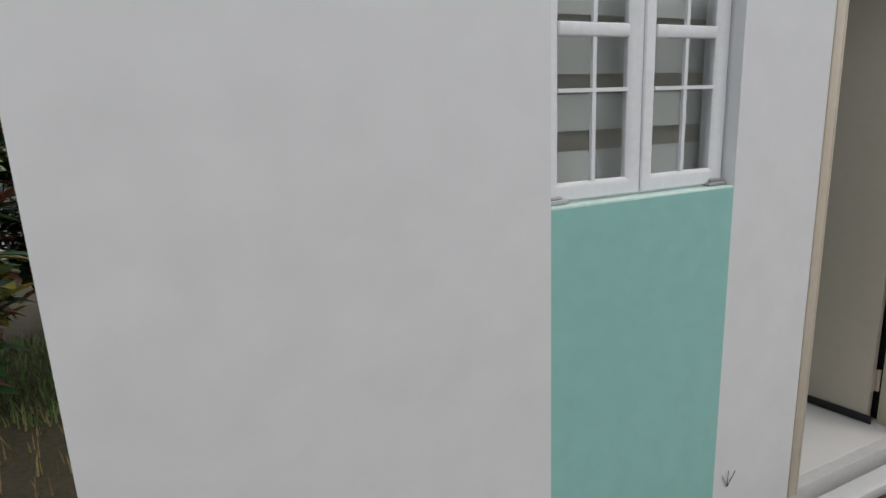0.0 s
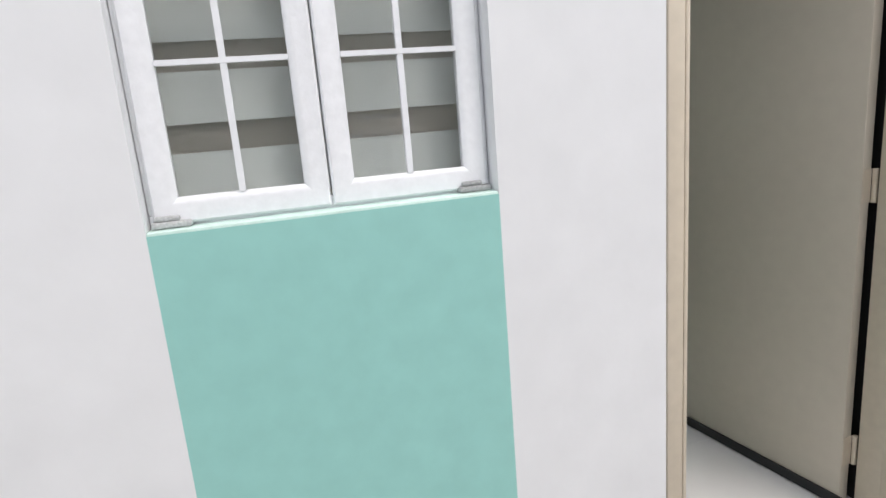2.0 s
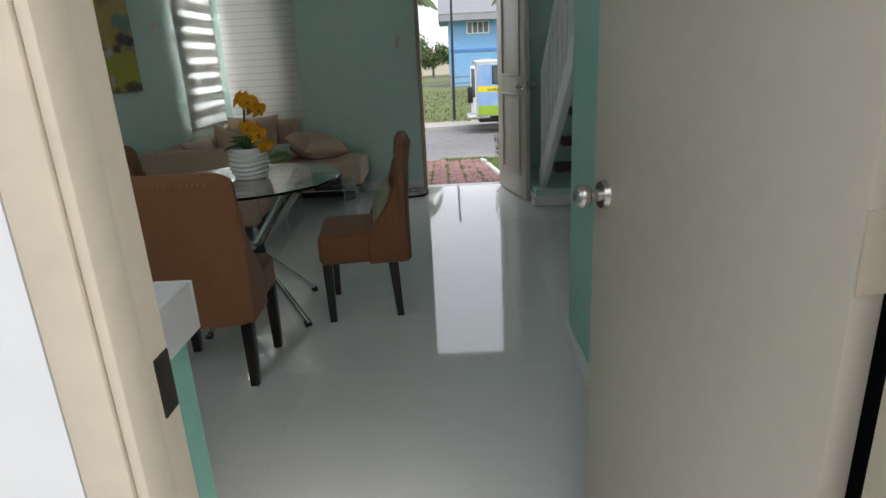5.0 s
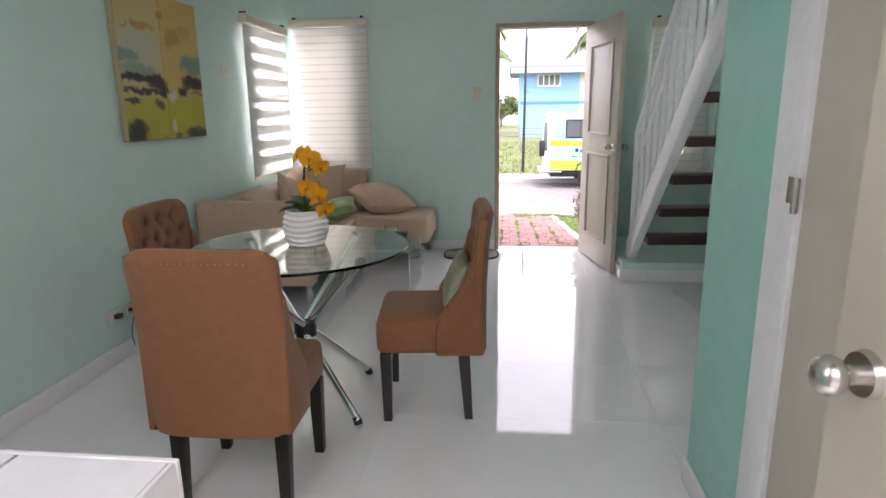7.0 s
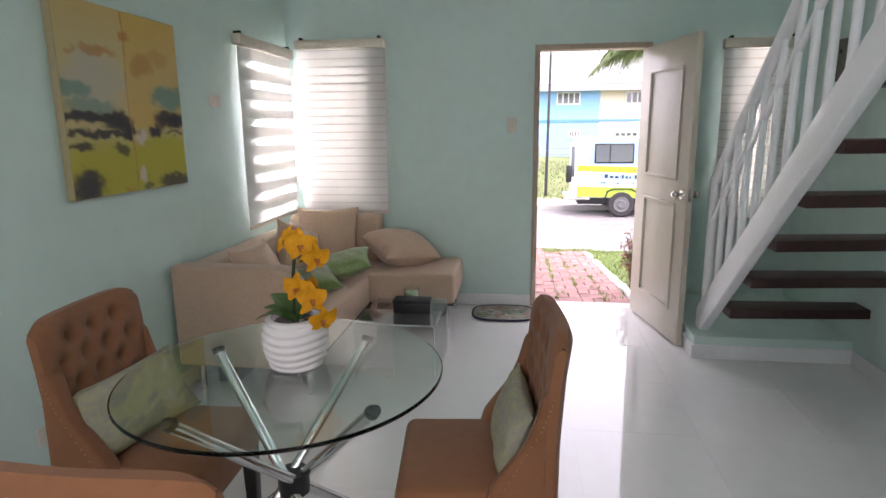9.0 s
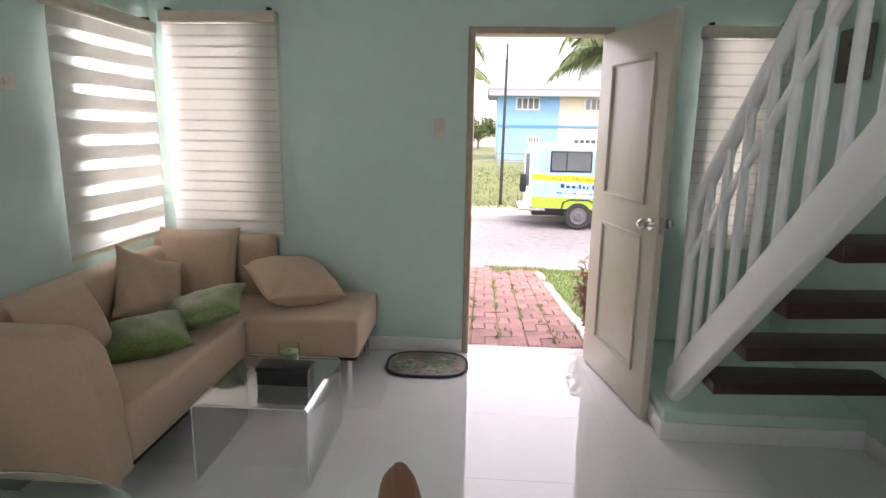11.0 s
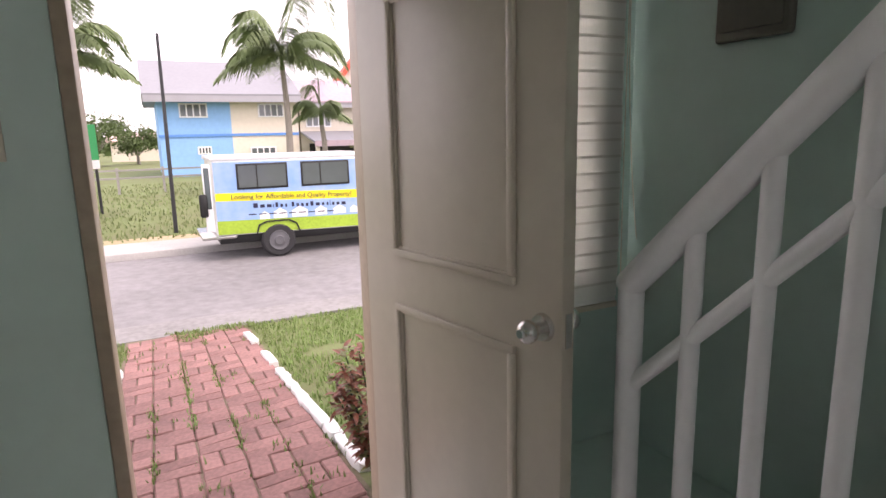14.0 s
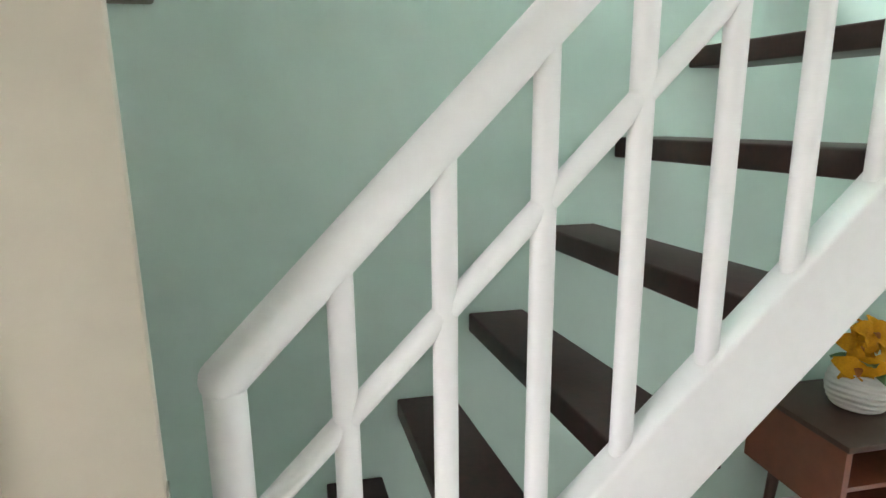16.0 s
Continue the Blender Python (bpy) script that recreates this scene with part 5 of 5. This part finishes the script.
for x, w, h in ((0.75, 0.16, 0.13), (1.0, 0.22, 0.17), (1.32, 0.26, 0.18), (1.68, 0.2, 0.16), (2.0, 0.22, 0.15), (2.26, 0.14, 0.13)):
    part("house_shape", prism(B(), [(x - w / 2, 0.64), (x + w / 2, 0.64), (x + w / 2, 0.64 + h * 0.6), (x, 0.64 + h), (x - w / 2, 0.64 + h * 0.6)], "y", -0.016, -0.0122), VANWHITE, van, "pale house shape on the wrap")
for x0, x1 in ((0.36, 1.16), (1.38, 2.20)):
    w = part("window", box(B(), x0, x1, -0.022, -0.0125, 1.14, 1.545, 0.009), BLACKP, van, "black framed side window")
    part("pane", box(B(), x0 + 0.03, x1 - 0.03, -0.026, -0.0222, 1.17, 1.515, 0.0), DARKGLASS, w)
    part("slider_bar", box(B(), (x0 * 0.62 + x1 * 0.38), (x0 * 0.62 + x1 * 0.38) + 0.02, -0.03, -0.0265, 1.17, 1.515), BLACKP, w)


def lettering(text, size, m, material, parent):
    cu = bpy.data.curves.new("lettering", "FONT")
    cu.body, cu.size, cu.extrude, cu.align_x, cu.align_y = text, size, 0.002, "CENTER", "CENTER"
    cu.materials.append(material)
    o = new("lettering", cu)
    o.parent = parent
    o.matrix_basis = m
    return tagged(o, "dark printed lettering")


lettering("Looking for Affordable and Quality Property?", 0.108, pose(1.24, -0.018, 0.995, 90, 1.9, 0), INKBLUE, van)
x = 0.58
for k, w in enumerate((0.1, 0.1, 0.1, 0.02, 0.07, 0.07, 0.06, 0.03, 0.07, 0.07, 0.07, 0.07, 0.08, 0.1, 0.07, 0.06, 0.02, 0.07, 0.08, 0.1)):
    z = 0.835 - 0.033 * (x - 0.58)
    part("print_bar", box(B(), x, x + w - 0.03, -0.0175, -0.0125, z, z + (0.05 if k % 4 else 0.075)), INKBLUE, van)
    x += w + 0.008
for k in range(9):
    part("small_print", box(B(), 0.5 + 0.16 * k, 0.62 + 0.16 * k, -0.0175, -0.0165, 0.725 - 0.005 * k, 0.742 - 0.005 * k), INKBLUE, van)
bm = B()
prism(bm, [(2.49, 0.36), (3.62, 0.34), (3.62, 0.80), (3.45, 0.93), (3.20, 1.50), (3.08, 1.56), (2.49, 1.60)], "y", 0.03, 1.33, 0.04)
part("cab", bm, VANWHITE, van, "white driver cab")
part("cab_window", prism(B(), [(2.72, 1.02), (3.32, 1.00), (3.14, 1.44), (2.72, 1.47)], "y", 0.012, 0.028), DARKGLASS, van)
part("cab_vent", box(B(), 2.56, 2.68, 0.018, 0.029, 1.08, 1.12), BLACKP, van)
part("windscreen", prism(B(), [(3.49, 0.96), (3.505, 0.96), (3.245, 1.47), (3.23, 1.47)], "y", 0.12, 1.24), DARKGLASS, van)
part("cab_handle", box(B(), 2.62, 2.74, 0.015, 0.029, 0.86, 0.89, 0.004), BLACKP, van)
part("headlight", ball(B(), (3.61, 0.2, 0.62), 0.08, (0.4, 1, 1), 12), CHROME, van)
part("headlight", ball(B(), (3.61, 1.16, 0.62), 0.08, (0.4, 1, 1), 12), CHROME, van)
part("bumper", box(B(), 3.60, 3.70, 0.03, 1.33, 0.32, 0.46, 0.03), BLACKP, van)
part("rear_door", box(B(), -0.14, -0.02, 0.0, 0.04, 0.50, 1.56, 0.02), VANWHITE, van, "open rear door seen edge on")
part("rear_door_window", box(B(), -0.12, -0.04, -0.008, -0.001, 0.86, 1.50), DARKGLASS, van)
part("rear_step", box(B(), -0.22, 0.30, 0.05, 1.30, 0.36, 0.41, 0.01), STEEL, van, "metal rear step")
part("chassis", box(B(), 0.05, 3.4, 0.15, 1.2, 0.26, 0.40, 0.02), BLACKP, van)
part("spare_box", box(B(), -0.22, -0.10, -0.06, -0.02, 0.74, 1.10, 0.03), BLACKP, van)
for x, y in ((0.95, -0.02), (2.95, -0.02), (0.95, 1.18), (2.95, 1.18)):
    wh = part("wheel", lathe(B(), [(0.15, 0.0), (0.24, -0.01), (0.275, 0.02), (0.28, 0.06), (0.28, 0.12), (0.27, 0.17), (0.2, 0.18), (0.1, 0.18)], 36), RUBBER, van, "black tyre", pose(x, y, 0.28, -90, 0, 0))
    part("rim", lathe(B(), [(0.02, -0.03), (0.07, -0.035), (0.08, -0.02), (0.12, -0.012), (0.145, -0.016), (0.16, -0.02), (0.165, -0.005)], 24), RIMGREY, wh, "dull grey steel rim")
    if y < 0:
        part("wheel_arch", prism(B(), [(x - 0.36, 0.40), (x - 0.31, 0.56), (x - 0.18, 0.615), (x + 0.18, 0.615), (x + 0.31, 0.55), (x + 0.37, 0.38), (x + 0.345, 0.38), (x + 0.29, 0.53), (x + 0.17, 0.59), (x - 0.17, 0.59), (x - 0.29, 0.54), (x - 0.335, 0.40)], "y", -0.03, -0.0175), BLACKP, van)

# ---- street: pole, lamp, fence, sign ----
POLE = surf("dark_painted_pole", (0.02, 0.022, 0.025), 0.5)
o = tagged(made("utility_pole", rod(B(), (4.73, 21, -0.46), (4.78, 21, 3.66), 0.045, 0.03, 14), POLE), "thin dark pole on the grass verge", "pole")
FENCE = surf("grey_fence_rail", (0.30, 0.29, 0.28), 0.9)
fence = thing("fence", "low grey rail fence across the empty lot", "fence")
for k in range(10):
    x = -8 + 1.6 * k
    part("post", box(B(), x, x + 0.09, 33, 33.09, -0.46, 0.55), FENCE, fence)
for z in (0.12, 0.42):
    part("rail", box(B(), -8.1, 6.6, 32.98, 32.999, z, z + 0.07), FENCE, fence)
SIGNG = surf("green_sign", (0.02, 0.35, 0.12), 0.5)
sg = thing("street_sign", "green and white sign board on posts", "sign")
part("board", box(B(), 2.25, 3.15, 26.0, 26.04, 1.05, 2.0), SIGNG, sg)
part("lower_board", box(B(), 2.25, 3.15, 26.0, 26.04, 0.80, 1.045), VANWHITE, sg)
part("post", rod(B(), (2.33, 26.08, -0.46), (2.33, 26.08, 2.0), 0.04), POLE, sg)
part("post", rod(B(), (3.05, 26.08, -0.46), (3.05, 26.08, 2.0), 0.04), POLE, sg)
lp = thing("street_lamp", "dark street lamp post with a glass lantern", "street lamp", pose(11.6, 26, -0.46))
part("pole", rod(B(), (0, 0, 0), (0, 0, 3.65), 0.06, 0.045, 12), POLE, lp)
part("lantern", rod(B(), (0, 0, 3.65), (0, 0, 4.2), 0.10, 0.14, 8), VANWHITE, lp)
part("cap", rod(B(), (0, 0, 4.2), (0, 0, 4.28), 0.16, 0.05, 8), POLE, lp)

# ---- houses across the road ----
BLUEWALL = surf("sky_blue_wall", (0.24, 0.48, 0.80), 0.8, vary=0.08, scale=1)
CREAMWALL = surf("cream_wall", (0.70, 0.64, 0.54), 0.8, vary=0.06, scale=1)
ROOFGREY = surf("pale_grey_roof", (0.24, 0.245, 0.27), 0.5, vary=0.08, scale=1)
ROOFPURPLE = surf("faded_purple_roof", (0.42, 0.33, 0.38), 0.6, vary=0.12, scale=1)
ROOFRED = surf("red_fascia", (0.60, 0.10, 0.06), 0.6)
FASCIA = surf("grey_fascia", (0.36, 0.36, 0.40), 0.7)
STRIPE = surf("blue_stripe", (0.10, 0.28, 0.66), 0.7)


def house_window(parent, x0, x1, z0, z1, y, bars=3):
    w = part("window", box(B(), x0, x1, y - 0.08, y - 0.005, z0, z1, 0.0), VANWHITE, parent, "white framed window")
    n = bars + 1
    for k in range(n):
        a, b = x0 + 0.08 + (x1 - x0 - 0.08) / n * k, x0 + (x1 - x0 - 0.08) / n * (k + 1)
        part("pane", box(B(), a, b, y - 0.10, y - 0.082, z0 + 0.08, z1 - 0.08), DARKGLASS, w)


hs = thing("townhouse", "two-storey townhouse painted half sky blue, half cream", "house")
part("wall", box(B(), 5.1, 8.95, 44, 52, -0.6, 3.9), BLUEWALL, hs, "sky blue wall")
part("wall", box(B(), 8.952, 12.85, 44, 52, -0.6, 3.9), CREAMWALL, hs, "cream wall")
part("band", box(B(), 5.05, 12.85, 43.94, 43.998, 1.75, 1.9), STRIPE, hs, "blue band between the storeys")
part("fascia", box(B(), 4.45, 12.9, 43.2, 43.3, 3.65, 4.0), FASCIA, hs)
part("soffit", box(B(), 4.45, 12.9, 43.3, 52.5, 3.8, 3.9), FASCIA, hs)
bm = B()
prism(bm, [(43.2, 4.0), (43.2, 4.1), (48.2, 6.4), (53.0, 4.1), (53.0, 4.0)], "x", 4.4, 12.95)
part("roof", bm, ROOFGREY, hs, "pale grey metal roof")
for x0, x1, z0, z1 in ((6.2, 7.7, 2.82, 3.62), (10.5, 12.0, 2.82, 3.62), (7.0, 7.75, 0.75, 1.2), (9.9, 11.4, 0.3, 1.1)):
    house_window(hs, x0, x1, z0, z1, 44)
hs = thing("neighbour_house", "cream house with a faded purple roof and a porch", "house")
part("wall", box(B(), 13.0, 21.0, 44.2, 51, -0.6, 3.55), CREAMWALL, hs)
part("fascia", box(B(), 12.96, 21.3, 43.45, 43.55, 3.35, 3.62), FASCIA, hs)
part("roof", prism(B(), [(43.4, 3.62), (43.4, 3.72), (47.6, 5.35), (51.6, 3.72), (51.6, 3.62)], "x", 12.96, 21.4), ROOFPURPLE, hs, "faded purple roof")
part("porch_roof", prism(B(), [(40.9, 1.25), (40.9, 1.37), (44.19, 1.95), (44.19, 1.83)], "x", 13.0, 18.2), ROOFGREY, hs)
part("porch_fascia", box(B(), 13.0, 18.2, 40.8, 40.89, 1.05, 1.38), ROOFPURPLE, hs)
for x in (13.2, 15.6, 18.0):
    part("porch_post", box(B(), x - 0.1, x + 0.1, 41.0, 41.2, -0.5, 1.24), CREAMWALL, hs)
# flat black panel on the solid wall, painting the garage's inner shade
part("garage_shade", box(B(), 13.5, 17.6, 44.12, 44.195, -0.5, 1.2), BLACKP, hs, "black panel standing in for the shade inside the open garage")
house_window(hs, 13.35, 14.95, 2.2, 3.2, 44.2, 3)
house_window(hs, 16.4, 18.0, 2.2, 3.2, 44.2, 3)
hs = thing("gabled_house", "cream house with a steep red-edged gable", "house")
bm = B()
prism(bm, [(17.6, -0.6), (25.0, -0.6), (25.0, 5.4), (21.2, 9.6), (17.6, 5.4)], "y", 51.0, 51.4)
part("wall", bm, CREAMWALL, hs)
for s in (-1, 1):
    part("fascia", prism(B(), [(21.2, 10.2), (21.2, 9.7), (21.2 + s * 4.0, 5.0), (21.2 + s * 4.2, 5.3)], "y", 50.6, 51.6), ROOFRED, hs, "red painted gable fascia")
part("band", box(B(), 17.6, 25.0, 50.93, 50.99, 4.3, 4.6), ROOFRED, hs)
hs = thing("far_shed", "far low shed with a pale rusty roof", "shed")
part("wall", box(B(), 1.0, 6.5, 80, 84, -0.6, 1.6), CREAMWALL, hs)
part("roof", prism(B(), [(79.5, 1.6), (79.5, 1.75), (82, 2.6), (84.6, 1.7), (84.6, 1.6)], "x", 0.6, 6.9), surf("pale_pink_roof", (0.62, 0.45, 0.42), 0.7), hs)

# ---- trees ----
PALMLEAF = surf("palm_leaflet", (0.20, 0.28, 0.13), 0.55, vary=0.25, scale=3, second=(0.20, 0.24, 0.13), spec=0.25)
BARK = surf("grey_palm_trunk", (0.30, 0.27, 0.24), 0.9, vary=0.2, scale=6, bump=0.4)
TREELEAF = surf("tree_leaf", (0.075, 0.13, 0.035), 0.6, vary=0.4, scale=2, second=(0.12, 0.17, 0.06))
PINELEAF = surf("pine_needles", (0.15, 0.19, 0.06), 0.7, vary=0.3, scale=2, second=(0.20, 0.20, 0.07))


def palm(label, m, trunk, reach, fronds, seed):
    r = random.Random(seed)
    p = thing("palm_tree", label, "palm tree", m)
    bm = B()
    last, rad = Vector((0, 0, 0)), 0.17
    for k in range(1, 11):
        nxt = Vector((0.10 * math.sin(k * 0.3), 0, trunk * k / 10))
        rod(bm, last, nxt, rad, rad * 0.94, 12)
        last, rad = nxt, rad * 0.94
    part("trunk", bm, BARK, p, "ringed grey trunk")
    bm = rod(B(), last, last + Vector((0, 0, 0.7)), 0.10, 0.06, 10)
    part("crownshaft", bm, TREELEAF, p)
    top = last + Vector((0, 0, 0.55))
    for k in range(fronds):
        a = 6.283 * k / fronds + r.uniform(-0.2, 0.2)
        lift = (0.1, 1.5, 0.6, 2.6, 1.0)[k % 5] * r.uniform(0.8, 1.2)
        L = reach * r.uniform(0.85, 1.15)
        verts, faces = [], []
        d, n = Vector((math.cos(a), math.sin(a), 0)), 24
        sd = Vector((-d.y, d.x, 0))
        prev = None
        for s in range(n + 1):
            q = s / n
            c = top + d * (L * (q * 0.8 + 0.1 * math.sin(q * 2))) + Vector((0, 0, L * (lift * q - (0.40 + lift * 0.80) * q * q)))
            if prev is not None:
                i = len(verts)
                verts += [prev - sd * 0.012, prev + sd * 0.012, c + sd * 0.012, c - sd * 0.012]
                faces.append((i, i + 1, i + 2, i + 3))
                if q > 0.12:
                    for e in (-1, 1):
                        for h in range(4):
                            base = prev.lerp(c, h / 4)
                            ll = reach * 0.34 * math.sin(math.pi * min(0.97, 0.2 + q * 0.75)) * r.uniform(0.8, 1.15)
                            tip = base + sd * e * ll * 0.75 + d * ll * 0.45 - Vector((0, 0, ll * r.uniform(0.35, 0.9)))
                            i = len(verts)
                            mid = base.lerp(tip, 0.5) + Vector((0, 0, ll * 0.12))
                            verts += [base - d * 0.014, base + d * 0.014, mid + d * 0.026, mid - d * 0.026, tip]
                            faces += [(i, i + 1, i + 2, i + 3), (i + 3, i + 2, i + 4)]
            prev = c
        me = bpy.data.meshes.new("frond")
        me.from_pydata(verts, [], faces)
        me.materials.append(PALMLEAF)
        o = new("frond", me)
        o.parent = p
    return p


palm("feathery palm standing across the road", pose(9.15, 30, -0.46), 4.45, 2.6, 22, 11)
palm("feathery palm at the edge of the empty lot", pose(2.72, 24, -0.46), 3.5, 1.7, 16, 12)
palm("slim young palm behind another palm", pose(10.9, 31.5, -0.46), 2.5, 1.5, 11, 13)


def leafy_tree(label, m, trunk, crown, seed, count):
    r = random.Random(seed)
    t = thing("tree", label, "tree", m)
    bm = rod(B(), (0, 0, 0), (0, 0, trunk), 0.16, 0.1, 9)
    ends = []
    for k in range(8):
        a = 6.283 * k / 8 + r.uniform(-0.3, 0.3)
        e = Vector((math.cos(a) * crown * r.uniform(0.4, 0.9), math.sin(a) * crown * r.uniform(0.4, 0.9), trunk + crown * r.uniform(0.1, 1.0)))
        rod(bm, (0, 0, trunk * 0.8), e, 0.07, 0.02, 6)
        ends.append(e)
    part("trunk", bm, BARK, t)
    verts, faces = [], []
    for k in range(count):
        e = r.choice(ends)
        c = e + Vector((r.gauss(0, 1), r.gauss(0, 1), r.gauss(0, 0.7))) * crown * 0.24
        a, b = Vector((r.gauss(0, 1), r.gauss(0, 1), r.gauss(0, 1))).normalized() * 0.13, Vector((r.gauss(0, 1), r.gauss(0, 1), r.gauss(0, 1))).normalized() * 0.09
        i = len(verts)
        verts += [c - a, c - b, c + a, c + b]
        faces.append((i, i + 1, i + 2, i + 3))
    me = bpy.data.meshes.new("crown")
    me.from_pydata(verts, [], faces)
    me.materials.append(TREELEAF)
    o = new("crown", me)
    o.parent = t
    return t


for k, (x, y, tr, cr) in enumerate(((0.5, 66, 1.2, 2.4), (3.6, 70, 1.0, 1.9), (-4, 64, 1.5, 2.8), (-9, 60, 1.4, 2.6), (-16, 62, 1.6, 3.2), (29, 55, 2.0, 3.0), (-26, 60, 1.6, 3.2), (36, 58, 2.0, 3.4))):
    leafy_tree("broad green tree beyond the empty lot", pose(x, y, -0.46), tr, cr, 20 + k, 3600)
pine = thing("pine_tree", "tiered ornamental pine across the road", "pine tree", pose(13.8, 32, -0.46))
part("trunk", rod(B(), (0, 0, 0), (0, 0, 6.0), 0.12, 0.03, 9), BARK, pine)
r = random.Random(9)
verts, faces = [], []
for k in range(13):
    z, rad = 0.9 + 0.39 * k, 1.75 * (1 - k / 14)
    for b in range(6):
        a = 1.047 * b + r.uniform(-0.25, 0.25) + k
        for q in range(44):
            s = q / 44
            w = 0.30 * (1 - s * 0.5) * min(1, rad)
            c = Vector((math.cos(a) * rad * s, math.sin(a) * rad * s, z + 0.22 * s * rad - 0.05)) + Vector((r.gauss(0, w * 0.4), r.gauss(0, w * 0.4), r.gauss(0, 0.04)))
            d = Vector((r.gauss(0, 1), r.gauss(0, 1), r.uniform(0, 1.2))).normalized() * 0.16
            e = Vector((r.gauss(0, 1), r.gauss(0, 1), 0)).normalized() * 0.03
            i = len(verts)
            verts += [c - e, c + e, c + d]
            faces.append((i, i + 1, i + 2))
me = bpy.data.meshes.new("foliage")
me.from_pydata(verts, [], faces)
me.materials.append(PINELEAF)
o = tagged(new("foliage", me), kind="stuff")
o.parent = pine
wood = []
while len(wood) < 5200:
    x = rng.uniform(-160, 160)
    hgt = 3.0 + 1.8 * noise.noise(Vector((x * 0.05, 0, 5)))
    wood.append((x, rng.uniform(120, 126), -0.5 + rng.uniform(0, hgt)))
tagged(tuft_mesh("far_woods", wood, 1.1, 0.8, TREELEAF), "far line of green trees", "woods", kind="stuff")

# ---- bricks of the path, laid in pairs turned crosswise ----
bm = box(B(), -0.0495, 0.0495, -0.1035, 0.1035, -0.03, 0.0, 0.007, 1)
brick_mesh = bpy.data.meshes.new("brick")
bm.to_mesh(brick_mesh)
bm.free()
brick_mesh.materials.append(BRICK)
path = thing("brick_path", "worn red brick path laid in basket weave", "path")
tagged(path, kind="structure")
n = 0
for i in range(5):
    for j in range(19):
        for h in (-1.005, 1.005):
            x, y = PX0 + (i + 0.5) * CELL, 9.2 + (j + 0.5) * CELL
            turned = (i + j) % 2
            bx, by = (x, y + h * 0.0535) if turned else (x + h * 0.0535, y)
            o = new("brick", brick_mesh)
            o.parent = path
            o.matrix_basis = pose(bx, by, level(by) + 0.022 + rng.uniform(-0.005, 0.005), -4.6 + rng.uniform(-1.5, 1.5), rng.uniform(-1.5, 1.5), (90 if turned else 0) + rng.uniform(-2.5, 2.5))

# ---- tiled floor ----
tile_mesh = bpy.data.meshes.new("floor_tile")
bm = box(B(), 0.0006, 0.5994, 0.0006, 0.5994, -0.012, 0.0, 0.0)
bm.to_mesh(tile_mesh)
bm.free()
tile_mesh.materials.append(FLOOR)
tiles = thing("floor", "large glossy pale grey floor tiles", "floor")
tagged(tiles, kind="structure")
for i in range(7):
    for j in range(10):
        x, y = 1.93 + 0.6 * i, 3.33 + 0.6 * j
        x1, y1 = min(x + 0.6, XR), min(y + 0.6, 9.01)
        if x1 - x > 0.1 and y1 - y > 0.1:
            o = new("tile", tile_mesh)
            o.parent = tiles
            o.matrix_basis = Matrix.Translation((x, y, 0)) @ Matrix.Diagonal(((x1 - x) / 0.6, (y1 - y) / 0.6, 1, 1))
